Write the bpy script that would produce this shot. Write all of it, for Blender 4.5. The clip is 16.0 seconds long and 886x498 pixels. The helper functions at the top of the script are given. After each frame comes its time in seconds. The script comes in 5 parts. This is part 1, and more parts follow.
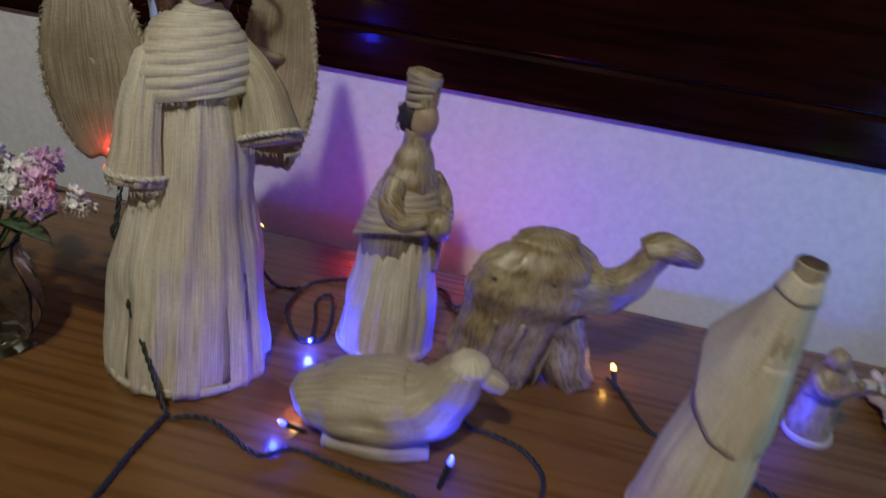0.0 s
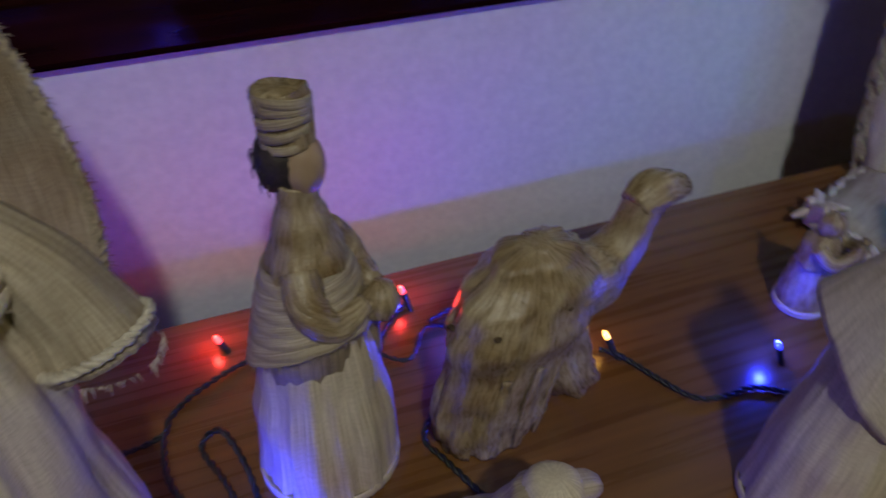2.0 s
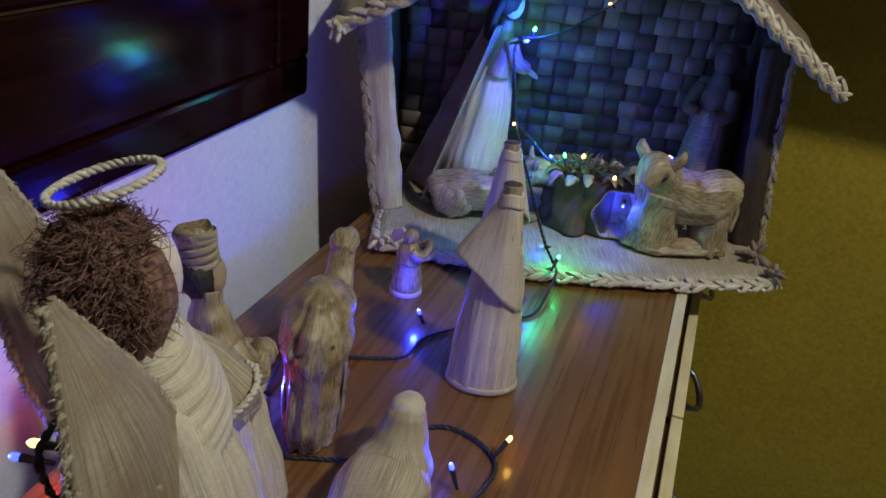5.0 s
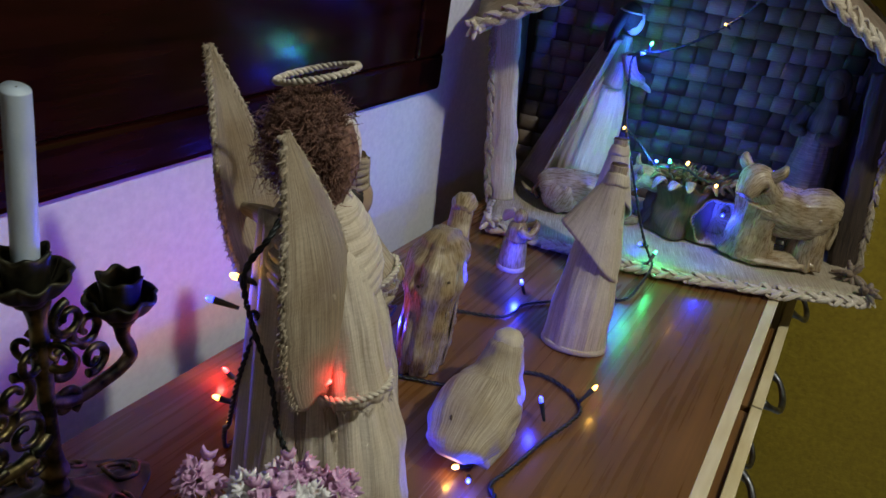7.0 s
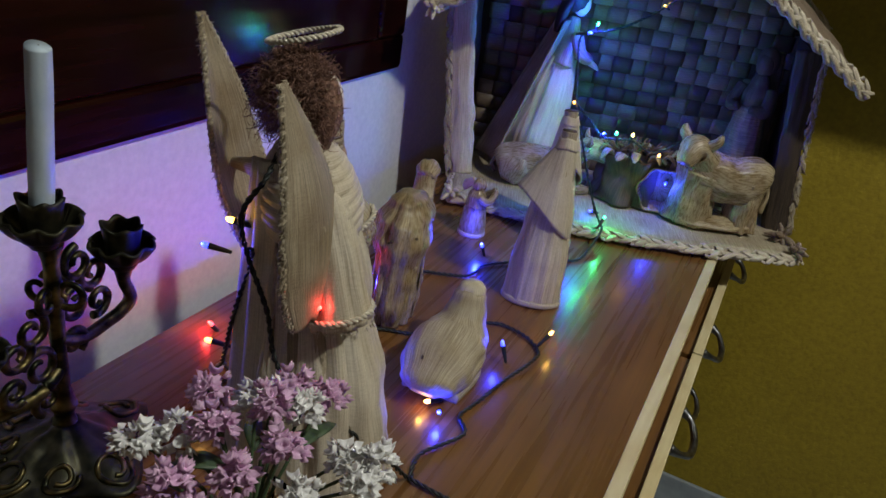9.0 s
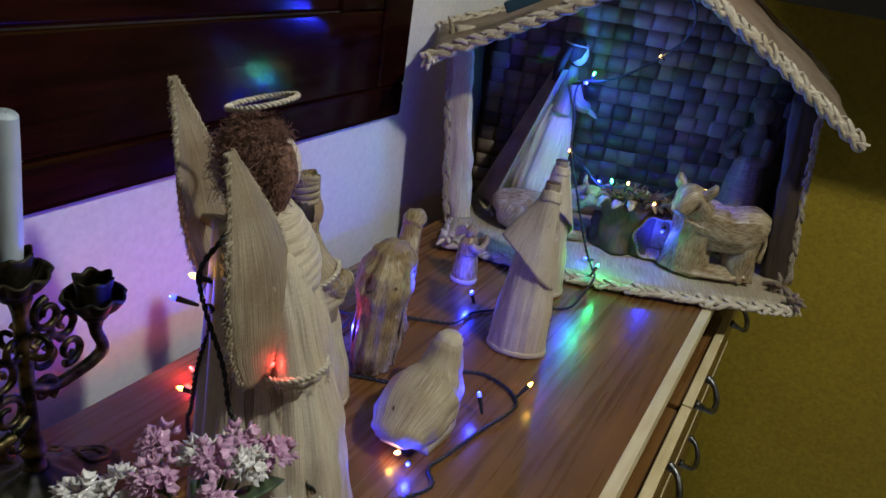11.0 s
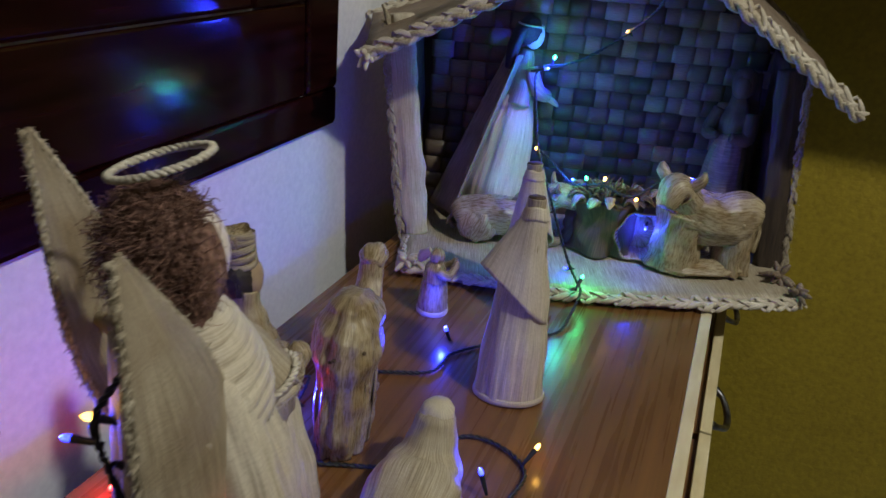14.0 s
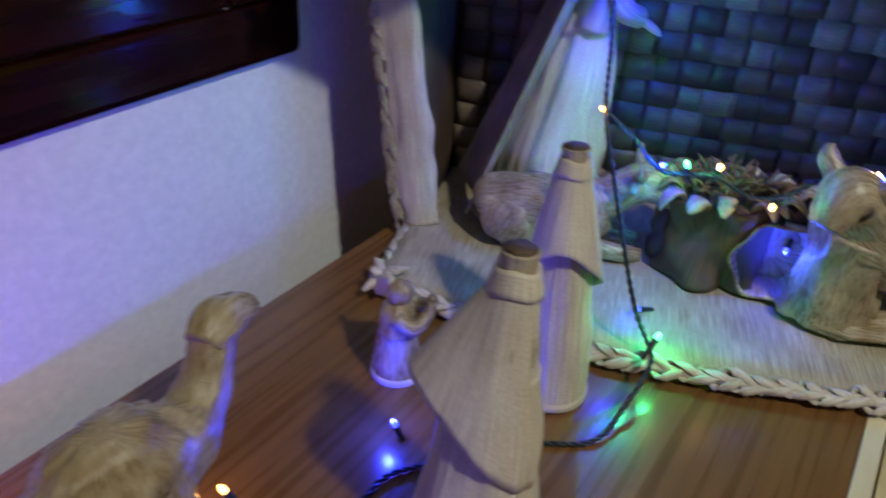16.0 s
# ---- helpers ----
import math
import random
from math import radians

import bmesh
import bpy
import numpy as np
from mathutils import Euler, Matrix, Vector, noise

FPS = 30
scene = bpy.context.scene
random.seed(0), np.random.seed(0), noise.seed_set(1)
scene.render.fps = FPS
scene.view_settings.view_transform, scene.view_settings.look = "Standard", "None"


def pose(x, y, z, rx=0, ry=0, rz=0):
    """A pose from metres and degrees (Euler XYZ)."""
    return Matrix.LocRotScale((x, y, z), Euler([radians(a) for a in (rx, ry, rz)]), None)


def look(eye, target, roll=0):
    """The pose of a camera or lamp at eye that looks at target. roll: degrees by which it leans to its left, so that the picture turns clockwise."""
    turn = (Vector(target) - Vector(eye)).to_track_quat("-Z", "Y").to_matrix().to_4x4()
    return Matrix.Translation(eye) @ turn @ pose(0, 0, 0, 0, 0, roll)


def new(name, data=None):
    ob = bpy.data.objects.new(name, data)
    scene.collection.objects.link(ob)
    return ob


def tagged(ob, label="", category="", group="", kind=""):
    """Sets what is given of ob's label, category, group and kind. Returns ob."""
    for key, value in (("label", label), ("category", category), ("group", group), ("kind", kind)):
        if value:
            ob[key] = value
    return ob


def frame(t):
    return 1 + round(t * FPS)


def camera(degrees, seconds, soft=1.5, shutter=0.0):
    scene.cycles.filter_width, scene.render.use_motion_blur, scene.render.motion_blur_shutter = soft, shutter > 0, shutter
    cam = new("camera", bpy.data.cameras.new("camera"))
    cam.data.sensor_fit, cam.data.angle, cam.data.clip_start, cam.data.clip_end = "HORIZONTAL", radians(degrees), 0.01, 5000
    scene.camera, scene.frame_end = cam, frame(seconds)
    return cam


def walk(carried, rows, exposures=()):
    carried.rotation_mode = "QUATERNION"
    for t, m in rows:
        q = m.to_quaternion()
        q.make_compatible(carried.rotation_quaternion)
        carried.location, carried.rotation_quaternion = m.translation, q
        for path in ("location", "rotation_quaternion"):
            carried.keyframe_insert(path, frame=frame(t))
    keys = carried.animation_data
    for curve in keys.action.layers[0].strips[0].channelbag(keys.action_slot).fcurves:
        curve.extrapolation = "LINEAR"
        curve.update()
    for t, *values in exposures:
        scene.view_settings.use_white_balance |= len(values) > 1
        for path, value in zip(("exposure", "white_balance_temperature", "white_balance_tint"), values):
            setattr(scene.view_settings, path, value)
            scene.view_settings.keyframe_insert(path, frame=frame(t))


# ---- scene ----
cam = camera(61.0, 16.0, shutter=0.35)
PATH = [
    (0, (1.611, -0.682, 1.185), (1.327, 1.068, 0.258), 7.9),
    (0.5, (1.540, -0.552, 1.196), (1.226, 1.162, 0.214), 10.6),
    (1, (1.493, -0.499, 1.182), (1.203, 1.177, 0.13), 9.8),
    (1.5, (1.425, -0.459, 1.209), (1.560, 1.176, 0.065), 3.3),
    (2, (1.449, -0.423, 1.196), (1.991, 1.001, -0.1), 0.4),
    (2.5, (1.402, -0.391, 1.213), (2.340, 0.733, -0.149), 0.3),
    (3, (1.374, -0.389, 1.221), (2.617, 0.406, -0.13), 3.1),
    (3.5, (1.300, -0.36, 1.239), (2.777, 0.188, 0.006), 6.3),
    (4, (1.216, -0.375, 1.28), (2.873, 0.008, 0.228), 8.6),
    (6.5, (1.034, -0.445, 1.256), (2.675, 0.327, 0.414), 8.7),
    (7, (0.999, -0.452, 1.247), (2.612, 0.343, 0.372), 9.0),
    (7.5, (0.966, -0.439, 1.247), (2.605, 0.283, 0.357), 10.0),
    (8, (0.917, -0.442, 1.241), (2.594, 0.191, 0.353), 9.7),
    (10.5, (0.952, -0.527, 1.257), (2.585, 0.268, 0.419), 9.1),
    (11, (0.951, -0.523, 1.272), (2.603, 0.261, 0.462), 9.2),
    (11.5, (0.944, -0.521, 1.277), (2.623, 0.243, 0.504), 9.3),
    (12, (0.936, -0.52, 1.28), (2.626, 0.239, 0.528), 9.2),
    (12.5, (0.929, -0.52, 1.28), (2.620, 0.244, 0.533), 9.1),
    (13, (0.937, -0.522, 1.277), (2.644, 0.24, 0.564), 7.8),
    (13.5, (1.008, -0.457, 1.263), (2.750, 0.19, 0.524), 6.8),
    (14, (1.084, -0.419, 1.256), (2.794, 0.198, 0.422), 5.6),
    (14.5, (1.229, -0.426, 1.239), (2.857, 0.326, 0.353), 4.5),
    (15, (1.266, -0.373, 1.234), (2.750, 0.592, 0.303), 3.9),
    (15.5, (1.388, -0.363, 1.22), (2.787, 0.65, 0.211), 5.5),
    (16, (1.490, -0.391, 1.186), (2.929, 0.5, 0.121), 4.2),
]
walk(cam, [(t, look(eye, target, roll)) for t, eye, target, roll in PATH], [(0.0, -0.2), (1.0, -0.25), (1.5, -0.5), (2.0, -0.7), (2.5, -0.5), (3.0, -0.35), (4.0, -0.15), (6.5, 0.0), (8.0, -0.15), (10.5, 0.05), (11.0, 0.0), (11.5, -0.2), (12.0, 0.0), (13.0, 0.0), (13.5, -0.2), (14.0, -0.05), (14.5, -0.15), (15.5, 0.0), (16.0, 0.05)])

# ---- world and lights ----
world = bpy.data.worlds.new("room_air")
scene.world = world
world.use_nodes = True
world.node_tree.nodes["Background"].inputs[0].default_value = (0.6, 0.65, 0.75, 1)
world.node_tree.nodes["Background"].inputs[1].default_value = 0.008


def lamp(name, place, watts, colour, radius):
    data = bpy.data.lights.new(name, "POINT")
    data.energy, data.color, data.shadow_soft_size = watts, colour, radius
    ob = new(name, data)
    ob.location = place
    return ob


# the ceiling lamp of the room; the bulbs of the fairy lights follow with their string
CEILING_LAMP = (1.42, -1.35, 2.44)
lamp("ceiling_lamp_light", CEILING_LAMP, 70, (0.97, 1.0, 0.92), 0.05)

# ---- materials ----


def material(name):
    m = bpy.data.materials.new(name)
    m.use_nodes = True
    return m, m.node_tree.nodes, m.node_tree.links, m.node_tree.nodes["Principled BSDF"]


def ramp(nodes, stops):
    r = nodes.new("ShaderNodeValToRGB")
    e = r.color_ramp.elements
    while len(e) < len(stops):
        e.new(0.5)
    for el, (p, c) in zip(e, stops):
        el.position, el.color = p, (*c, 1)
    return r


def grained(name, dark, light, scale=(1, 1, 1), coord="Object", noise_scale=6.0, detail=6, rough=(0.5, 0.7), bump=0.3,
            depth=0.001, stain=None, metal=0.0, spread=(0.3, 0.7), coat=0.0, cross=None):
    """Two colours mixed by a stretched noise, with a second, larger noise as stain, and a bump from the first."""
    m, n, l, b = material(name)
    tc, mp = n.new("ShaderNodeTexCoord"), n.new("ShaderNodeMapping")
    mp.inputs["Scale"].default_value = scale
    l.new(tc.outputs[coord], mp.inputs["Vector"])
    no = n.new("ShaderNodeTexNoise")
    no.inputs["Scale"].default_value, no.inputs["Detail"].default_value = noise_scale, detail
    l.new(mp.outputs[0], no.inputs["Vector"])
    r = ramp(n, [(spread[0], dark), (spread[1], light)])
    l.new(no.outputs["Fac"], r.inputs[0])
    out = r.outputs[0]
    if stain:
        big = n.new("ShaderNodeTexNoise")
        big.inputs["Scale"].default_value, big.inputs["Detail"].default_value = stain[0], 3
        l.new(tc.outputs["Object"], big.inputs["Vector"])
        r2 = ramp(n, [(0.35, (1, 1, 1)), (0.75, stain[1])])
        l.new(big.outputs["Fac"], r2.inputs[0])
        mix = n.new("ShaderNodeMix")
        mix.data_type, mix.blend_type = "RGBA", "MULTIPLY"
        mix.inputs["Factor"].default_value = 1.0
        l.new(out, mix.inputs["A"])
        l.new(r2.outputs[0], mix.inputs["B"])
        out = mix.outputs["Result"]
    relief = no.outputs["Fac"]
    if cross:
        mp2, no2 = n.new("ShaderNodeMapping"), n.new("ShaderNodeTexNoise")
        mp2.inputs["Scale"].default_value = cross
        no2.inputs["Scale"].default_value, no2.inputs["Detail"].default_value = 1.0, 2
        l.new(tc.outputs[coord], mp2.inputs["Vector"])
        l.new(mp2.outputs[0], no2.inputs["Vector"])
        r3 = ramp(n, [(0.38, (0.74, 0.71, 0.67)), (0.58, (1, 1, 1))])
        l.new(no2.outputs["Fac"], r3.inputs[0])
        mix3 = n.new("ShaderNodeMix")
        mix3.data_type, mix3.blend_type = "RGBA", "MULTIPLY"
        mix3.inputs["Factor"].default_value = 0.45
        l.new(out, mix3.inputs["A"])
        l.new(r3.outputs[0], mix3.inputs["B"])
        out = mix3.outputs["Result"]
        both = n.new("ShaderNodeMath")
        both.operation = "ADD"
        l.new(no.outputs["Fac"], both.inputs[0])
        half = n.new("ShaderNodeMath")
        half.operation = "MULTIPLY"
        half.inputs[1].default_value = 0.45
        l.new(no2.outputs["Fac"], half.inputs[0])
        l.new(half.outputs[0], both.inputs[1])
        relief = both.outputs[0]
    l.new(out, b.inputs["Base Color"])
    rr = n.new("ShaderNodeMapRange")
    rr.inputs["To Min"].default_value, rr.inputs["To Max"].default_value = rough
    l.new(no.outputs["Fac"], rr.inputs["Value"])
    l.new(rr.outputs[0], b.inputs["Roughness"])
    bu = n.new("ShaderNodeBump")
    bu.inputs["Strength"].default_value, bu.inputs["Distance"].default_value = bump, depth
    l.new(relief, bu.inputs["Height"])
    l.new(bu.outputs[0], b.inputs["Normal"])
    b.inputs["Metallic"].default_value = metal
    b.inputs["Specular IOR Level"].default_value = 0.5 if not name.startswith("dark_mahogany") else 0.17
    b.inputs["Coat Weight"].default_value = coat
    b.inputs["Coat Roughness"].default_value = 0.15
    return m


def glowing(name, colour, strength):
    m, n, l, b = material(name)
    b.inputs["Base Color"].default_value = (*[0.4 + 0.5 * c for c in colour], 1)
    b.inputs["Emission Color"].default_value = (*colour, 1)
    b.inputs["Emission Strength"].default_value = strength
    return m


FIBRE = (900, 25, 1)
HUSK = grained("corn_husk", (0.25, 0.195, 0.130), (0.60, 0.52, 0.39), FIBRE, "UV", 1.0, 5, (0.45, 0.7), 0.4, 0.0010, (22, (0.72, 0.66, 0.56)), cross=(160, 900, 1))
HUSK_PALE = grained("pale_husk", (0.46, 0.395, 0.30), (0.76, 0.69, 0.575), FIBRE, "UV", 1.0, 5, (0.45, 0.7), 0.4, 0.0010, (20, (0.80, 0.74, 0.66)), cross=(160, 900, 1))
HUSK_GLOSS = grained("varnished_husk", (0.26, 0.195, 0.112), (0.54, 0.445, 0.29), (420, 90, 1), "UV", 1.0, 6, (0.14, 0.42), 0.6, 0.0012, (38, (0.50, 0.40, 0.26)), cross=(160, 900, 1))
HUSK_WING = grained("weathered_husk", (0.20, 0.155, 0.10), (0.46, 0.385, 0.28), FIBRE, "UV", 1.0, 5, (0.5, 0.75), 0.5, 0.0010, (26, (0.6, 0.52, 0.42)), cross=(160, 900, 1))
HUSK_RAW = grained("raw_husk", (0.26, 0.21, 0.145), (0.56, 0.49, 0.375), (420, 420, 1), "UV", 1.0, 3, (0.6, 0.8), 0.9, 0.0015, (40, (0.7, 0.62, 0.5)))
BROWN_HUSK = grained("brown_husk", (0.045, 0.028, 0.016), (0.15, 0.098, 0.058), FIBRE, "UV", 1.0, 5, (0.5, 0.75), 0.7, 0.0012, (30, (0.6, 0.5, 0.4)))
ROPE = grained("sisal_rope", (0.42, 0.36, 0.27), (0.70, 0.64, 0.53), (600, 200, 1), "UV", 1.0, 3, (0.6, 0.8), 0.5, 0.0006)
HAIR = grained("dyed_fibre_hair", (0.09, 0.040, 0.028), (0.30, 0.155, 0.11), (300, 300, 300), "Object", 1.0, 4, (0.6, 0.85), 0.9, 0.002)
DARK_HAIR = grained("black_fibre_hair", (0.012, 0.009, 0.008), (0.05, 0.035, 0.03), (300, 300, 300), "Object", 1.0, 4, (0.5, 0.8), 0.8, 0.001)
SKIN = grained("painted_clay", (0.62, 0.52, 0.44), (0.74, 0.65, 0.57), (40, 40, 40), "Object", 1.0, 3, (0.45, 0.6), 0.2, 0.0005)
DARK_STALK = grained("cut_stalk", (0.03, 0.018, 0.01), (0.12, 0.07, 0.035), (600, 600, 600), "Object", 1.0, 4, (0.6, 0.9), 0.8, 0.001)
VENEER = grained("wood_veneer", (0.110, 0.047, 0.012), (0.235, 0.110, 0.030), (1.3, 42, 20), "Object", 3.0, 9, (0.2, 0.36), 0.12, 0.0006, (5, (0.74, 0.68, 0.62)), spread=(0.25, 0.75), coat=0.3)
CREAM = grained("cream_edging", (0.62, 0.52, 0.30), (0.74, 0.65, 0.42), (8, 60, 60), "Object", 2.0, 4, (0.4, 0.6), 0.2, 0.0005, (12, (0.85, 0.78, 0.66)))
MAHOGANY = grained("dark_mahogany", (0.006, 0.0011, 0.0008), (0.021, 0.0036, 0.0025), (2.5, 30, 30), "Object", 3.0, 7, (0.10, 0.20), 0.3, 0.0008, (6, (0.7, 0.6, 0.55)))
PLASTER = grained("white_wall_paint", (0.70, 0.70, 0.71), (0.80, 0.80, 0.80), (1, 1, 1), "Object", 140.0, 4, (0.6, 0.8), 0.15, 0.001, (3, (0.975, 0.97, 0.965)))
MUSTARD = grained("mustard_wall_paint", (0.300, 0.212, 0.010), (0.410, 0.300, 0.019), (1, 1, 1), "Object", 110.0, 5, (0.55, 0.75), 0.45, 0.003, (4, (0.85, 0.83, 0.75)))
GROUT = grained("grey_grout", (0.22, 0.22, 0.22), (0.30, 0.30, 0.30), (1, 1, 1), "Object", 60.0, 4, (0.8, 0.9), 0.3, 0.001)
TILE = grained("blue_grey_tile", (0.30, 0.34, 0.37), (0.42, 0.46, 0.49), (1, 1, 1), "Object", 25.0, 6, (0.15, 0.3), 0.05, 0.0005, (7, (0.85, 0.86, 0.88)))
BRASS = grained("antique_brass", (0.035, 0.035, 0.022), (0.42, 0.30, 0.12), (1, 1, 1), "Object", 70.0, 6, (0.28, 0.55), 0.4, 0.001, (60, (0.45, 0.5, 0.42)), 1.0, (0.42, 0.78))
BRONZE = grained("dark_patina", (0.018, 0.020, 0.015), (0.085, 0.075, 0.045), (1, 1, 1), "Object", 90.0, 6, (0.3, 0.6), 0.4, 0.001, (50, (0.6, 0.65, 0.55)), 0.8)
PEWTER = grained("pewter", (0.10, 0.10, 0.11), (0.24, 0.24, 0.25), (1, 1, 1), "Object", 80.0, 4, (0.3, 0.45), 0.2, 0.0005, None, 1.0)
WAX = grained("candle_wax", (0.44, 0.54, 0.64), (0.55, 0.64, 0.73), (1, 1, 1), "Object", 40.0, 3, (0.35, 0.5), 0.1, 0.0005)
CABLE = grained("dark_green_cable", (0.006, 0.008, 0.007), (0.018, 0.022, 0.02), (1, 1, 1), "Object", 200.0, 2, (0.4, 0.55), 0.1, 0.0003)
BOX_BLUE = grained("blue_plastic", (0.015, 0.05, 0.085), (0.03, 0.075, 0.12), (1, 1, 1), "Object", 90.0, 3, (0.35, 0.5), 0.1, 0.0003)
BLACK = grained("black_lacquer", (0.006, 0.006, 0.006), (0.014, 0.013, 0.012), (1, 1, 1), "Object", 30.0, 3, (0.25, 0.4), 0.05, 0.0003)
PINK = grained("pink_petals", (0.42, 0.20, 0.36), (0.74, 0.50, 0.68), (1, 1, 1), "Object", 160.0, 4, (0.6, 0.8), 0.3, 0.001)
WHITE_PETAL = grained("white_petals", (0.60, 0.58, 0.58), (0.84, 0.82, 0.80), (1, 1, 1), "Object", 160.0, 4, (0.6, 0.8), 0.3, 0.001)
LEAF = grained("dull_green_leaf", (0.025, 0.045, 0.02), (0.07, 0.11, 0.045), (1, 1, 1), "Object", 120.0, 4, (0.5, 0.7), 0.3, 0.001)
CLAY = grained("tan_painted_clay", (0.30, 0.20, 0.12), (0.42, 0.30, 0.19), (60, 60, 60), "Object", 1.0, 3, (0.35, 0.55), 0.2, 0.0005)
STRAW = grained("dark_straw", (0.06, 0.032, 0.014), (0.24, 0.14, 0.06), FIBRE, "UV", 1.0, 4, (0.6, 0.8), 0.8, 0.001)
BOARD = grained("husk_board", (0.15, 0.105, 0.072), (0.34, 0.26, 0.19), (30, 500, 1), "UV", 1.0, 5, (0.5, 0.7), 0.6, 0.001, (18, (0.62, 0.54, 0.45)))
GLASS, _n, _l, _b = material("clear_glass")
_b.inputs["Base Color"].default_value = (0.93, 0.97, 0.95, 1)
_b.inputs["Transmission Weight"].default_value, _b.inputs["Roughness"].default_value, _b.inputs["IOR"].default_value = 1.0, 0.04, 1.45


def weave_material():
    m, n, l, b = material("woven_bamboo")
    info, tc = n.new("ShaderNodeObjectInfo"), n.new("ShaderNodeTexCoord")
    mp, no = n.new("ShaderNodeMapping"), n.new("ShaderNodeTexNoise")
    mp.inputs["Scale"].default_value = (60, 900, 900)
    l.new(tc.outputs["Object"], mp.inputs["Vector"])
    l.new(mp.outputs[0], no.inputs["Vector"])
    no.inputs["Scale"].default_value = 1.0
    r = ramp(n, [(0.0, (0.060, 0.040, 0.026)), (0.5, (0.150, 0.105, 0.068)), (1.0, (0.300, 0.225, 0.155))])
    l.new(info.outputs["Random"], r.inputs[0])
    r2 = ramp(n, [(0.3, (0.65, 0.62, 0.58)), (0.7, (1, 1, 1))])
    l.new(no.outputs["Fac"], r2.inputs[0])
    mix = n.new("ShaderNodeMix")
    mix.data_type, mix.blend_type = "RGBA", "MULTIPLY"
    mix.inputs["Factor"].default_value = 1.0
    l.new(r.outputs[0], mix.inputs["A"])
    l.new(r2.outputs[0], mix.inputs["B"])
    l.new(mix.outputs["Result"], b.inputs["Base Color"])
    b.inputs["Roughness"].default_value = 0.42
    return m


WEAVE = weave_material()

# ---- mesh helpers ----


class Shape:
    """A bmesh with a fibre-aligned UV layer and material slots."""

    def __init__(self):
        self.bm = bmesh.new()
        self.uv = self.bm.loops.layers.uv.new("fibre")
        self.mats = []

    def slot(self, mat):
        if mat not in self.mats:
            self.mats.append(mat)
        return self.mats.index(mat)

    def face(self, verts, uvs, s, smooth=True):
        try:
            f = self.bm.faces.new(verts)
        except ValueError:
            return
        f.material_index, f.smooth = s, smooth
        for loop, w in zip(f.loops, uvs):
            loop[self.uv].uv = w

    def sweep(self, pts, radii, mat, n=20, rings=None, ref=(0, 1, 0), pleat=0.0, freq=7.0, wob=0.0, seed=0.0, cap=True):
        """A tube through pts; radii: a number or (along ref, across) for each point. pleat: folds along its length."""
        s = self.slot(mat)
        pts = [Vector(p) for p in pts]
        rad = [(r, r) if not isinstance(r, tuple) else r for r in radii]
        rings = rings or max(2, (len(pts) - 1) * 5)
        rows, length, last, grid = [], 0.0, None, []
        for i in range(rings + 1):
            f = i / rings * (len(pts) - 1)
            k = min(int(f), len(pts) - 2)
            t = f - k
            p0, p1, p2, p3 = pts[max(k - 1, 0)], pts[k], pts[k + 1], pts[min(k + 2, len(pts) - 1)]
            c = 0.5 * (2 * p1 + (p2 - p0) * t + (2 * p0 - 5 * p1 + 4 * p2 - p3) * t * t + (3 * p1 - p0 - 3 * p2 + p3) * t ** 3)
            e = t * t * (3 - 2 * t)
            a, b = (rad[k][j] * (1 - e) + rad[k + 1][j] * e for j in (0, 1))
            rows.append((c, a, b))
        big = max(max(a, b) for _, a, b in rows)
        for i, (c, a, b) in enumerate(rows):
            tan = (rows[min(i + 1, rings)][0] - rows[max(i - 1, 0)][0]).normalized()
            side = Vector(ref) - tan * tan.dot(Vector(ref))
            side = side.normalized() if side.length > 1e-4 else tan.orthogonal().normalized()
            up = tan.cross(side)
            if last is not None:
                length += (c - last).length
            last = c
            ring = []
            for j in range(n):
                w = 2 * math.pi * j / n
                cw, sw = math.cos(w), math.sin(w)
                g = 1 + pleat * noise.noise((cw * freq + seed, sw * freq, length * 9 + seed)) if pleat else 1
                if wob:
                    g += wob * noise.noise((cw * 1.7 + seed * 3, sw * 1.7, length * 45))
                ring.append(self.bm.verts.new(c + side * (a * cw * g) + up * (b * sw * g)))
            grid.append((ring, length))
        for (r0, l0), (r1, l1) in zip(grid, grid[1:]):
            for j in range(n):
                k = (j + 1) % n
                u0, u1 = j / n * 6.28 * big, (j + 1) / n * 6.28 * big
                self.face((r0[j], r0[k], r1[k], r1[j]), ((u0, l0 + seed), (u1, l0 + seed), (u1, l1 + seed), (u0, l1 + seed)), s)
        if cap:
            for (ring, le), c in ((grid[0], rows[0][0]), (grid[-1], rows[-1][0])):
                mid = self.bm.verts.new(c)
                for j in range(n):
                    self.face((ring[j], ring[(j + 1) % n], mid), ((j * 0.002, 0), (j * 0.002 + 0.002, 0), (j * 0.002, big)), s)
        return self

    def blob(self, c, r, mat, wob=0.1, freq=2.0, seed=0.0, rot=(0, 0, 0), n=20, m=12):
        """An uneven ellipsoid."""
        s = self.slot(mat)
        turn = Euler([radians(a) for a in rot]).to_matrix()
        rows = []
        for i in range(m + 1):
            th = math.pi * i / m
            row = []
            for j in range(n):
                ph = 2 * math.pi * j / n
                d = Vector((math.sin(th) * math.cos(ph), math.sin(th) * math.sin(ph), math.cos(th)))
                g = 1 + wob * noise.noise(d * freq + Vector((seed, seed * 2, 0)))
                row.append(self.bm.verts.new(Vector(c) + turn @ Vector((d.x * r[0], d.y * r[1], d.z * r[2])) * g) if 0 < i < m or j == 0 else row[0])
            rows.append(row)
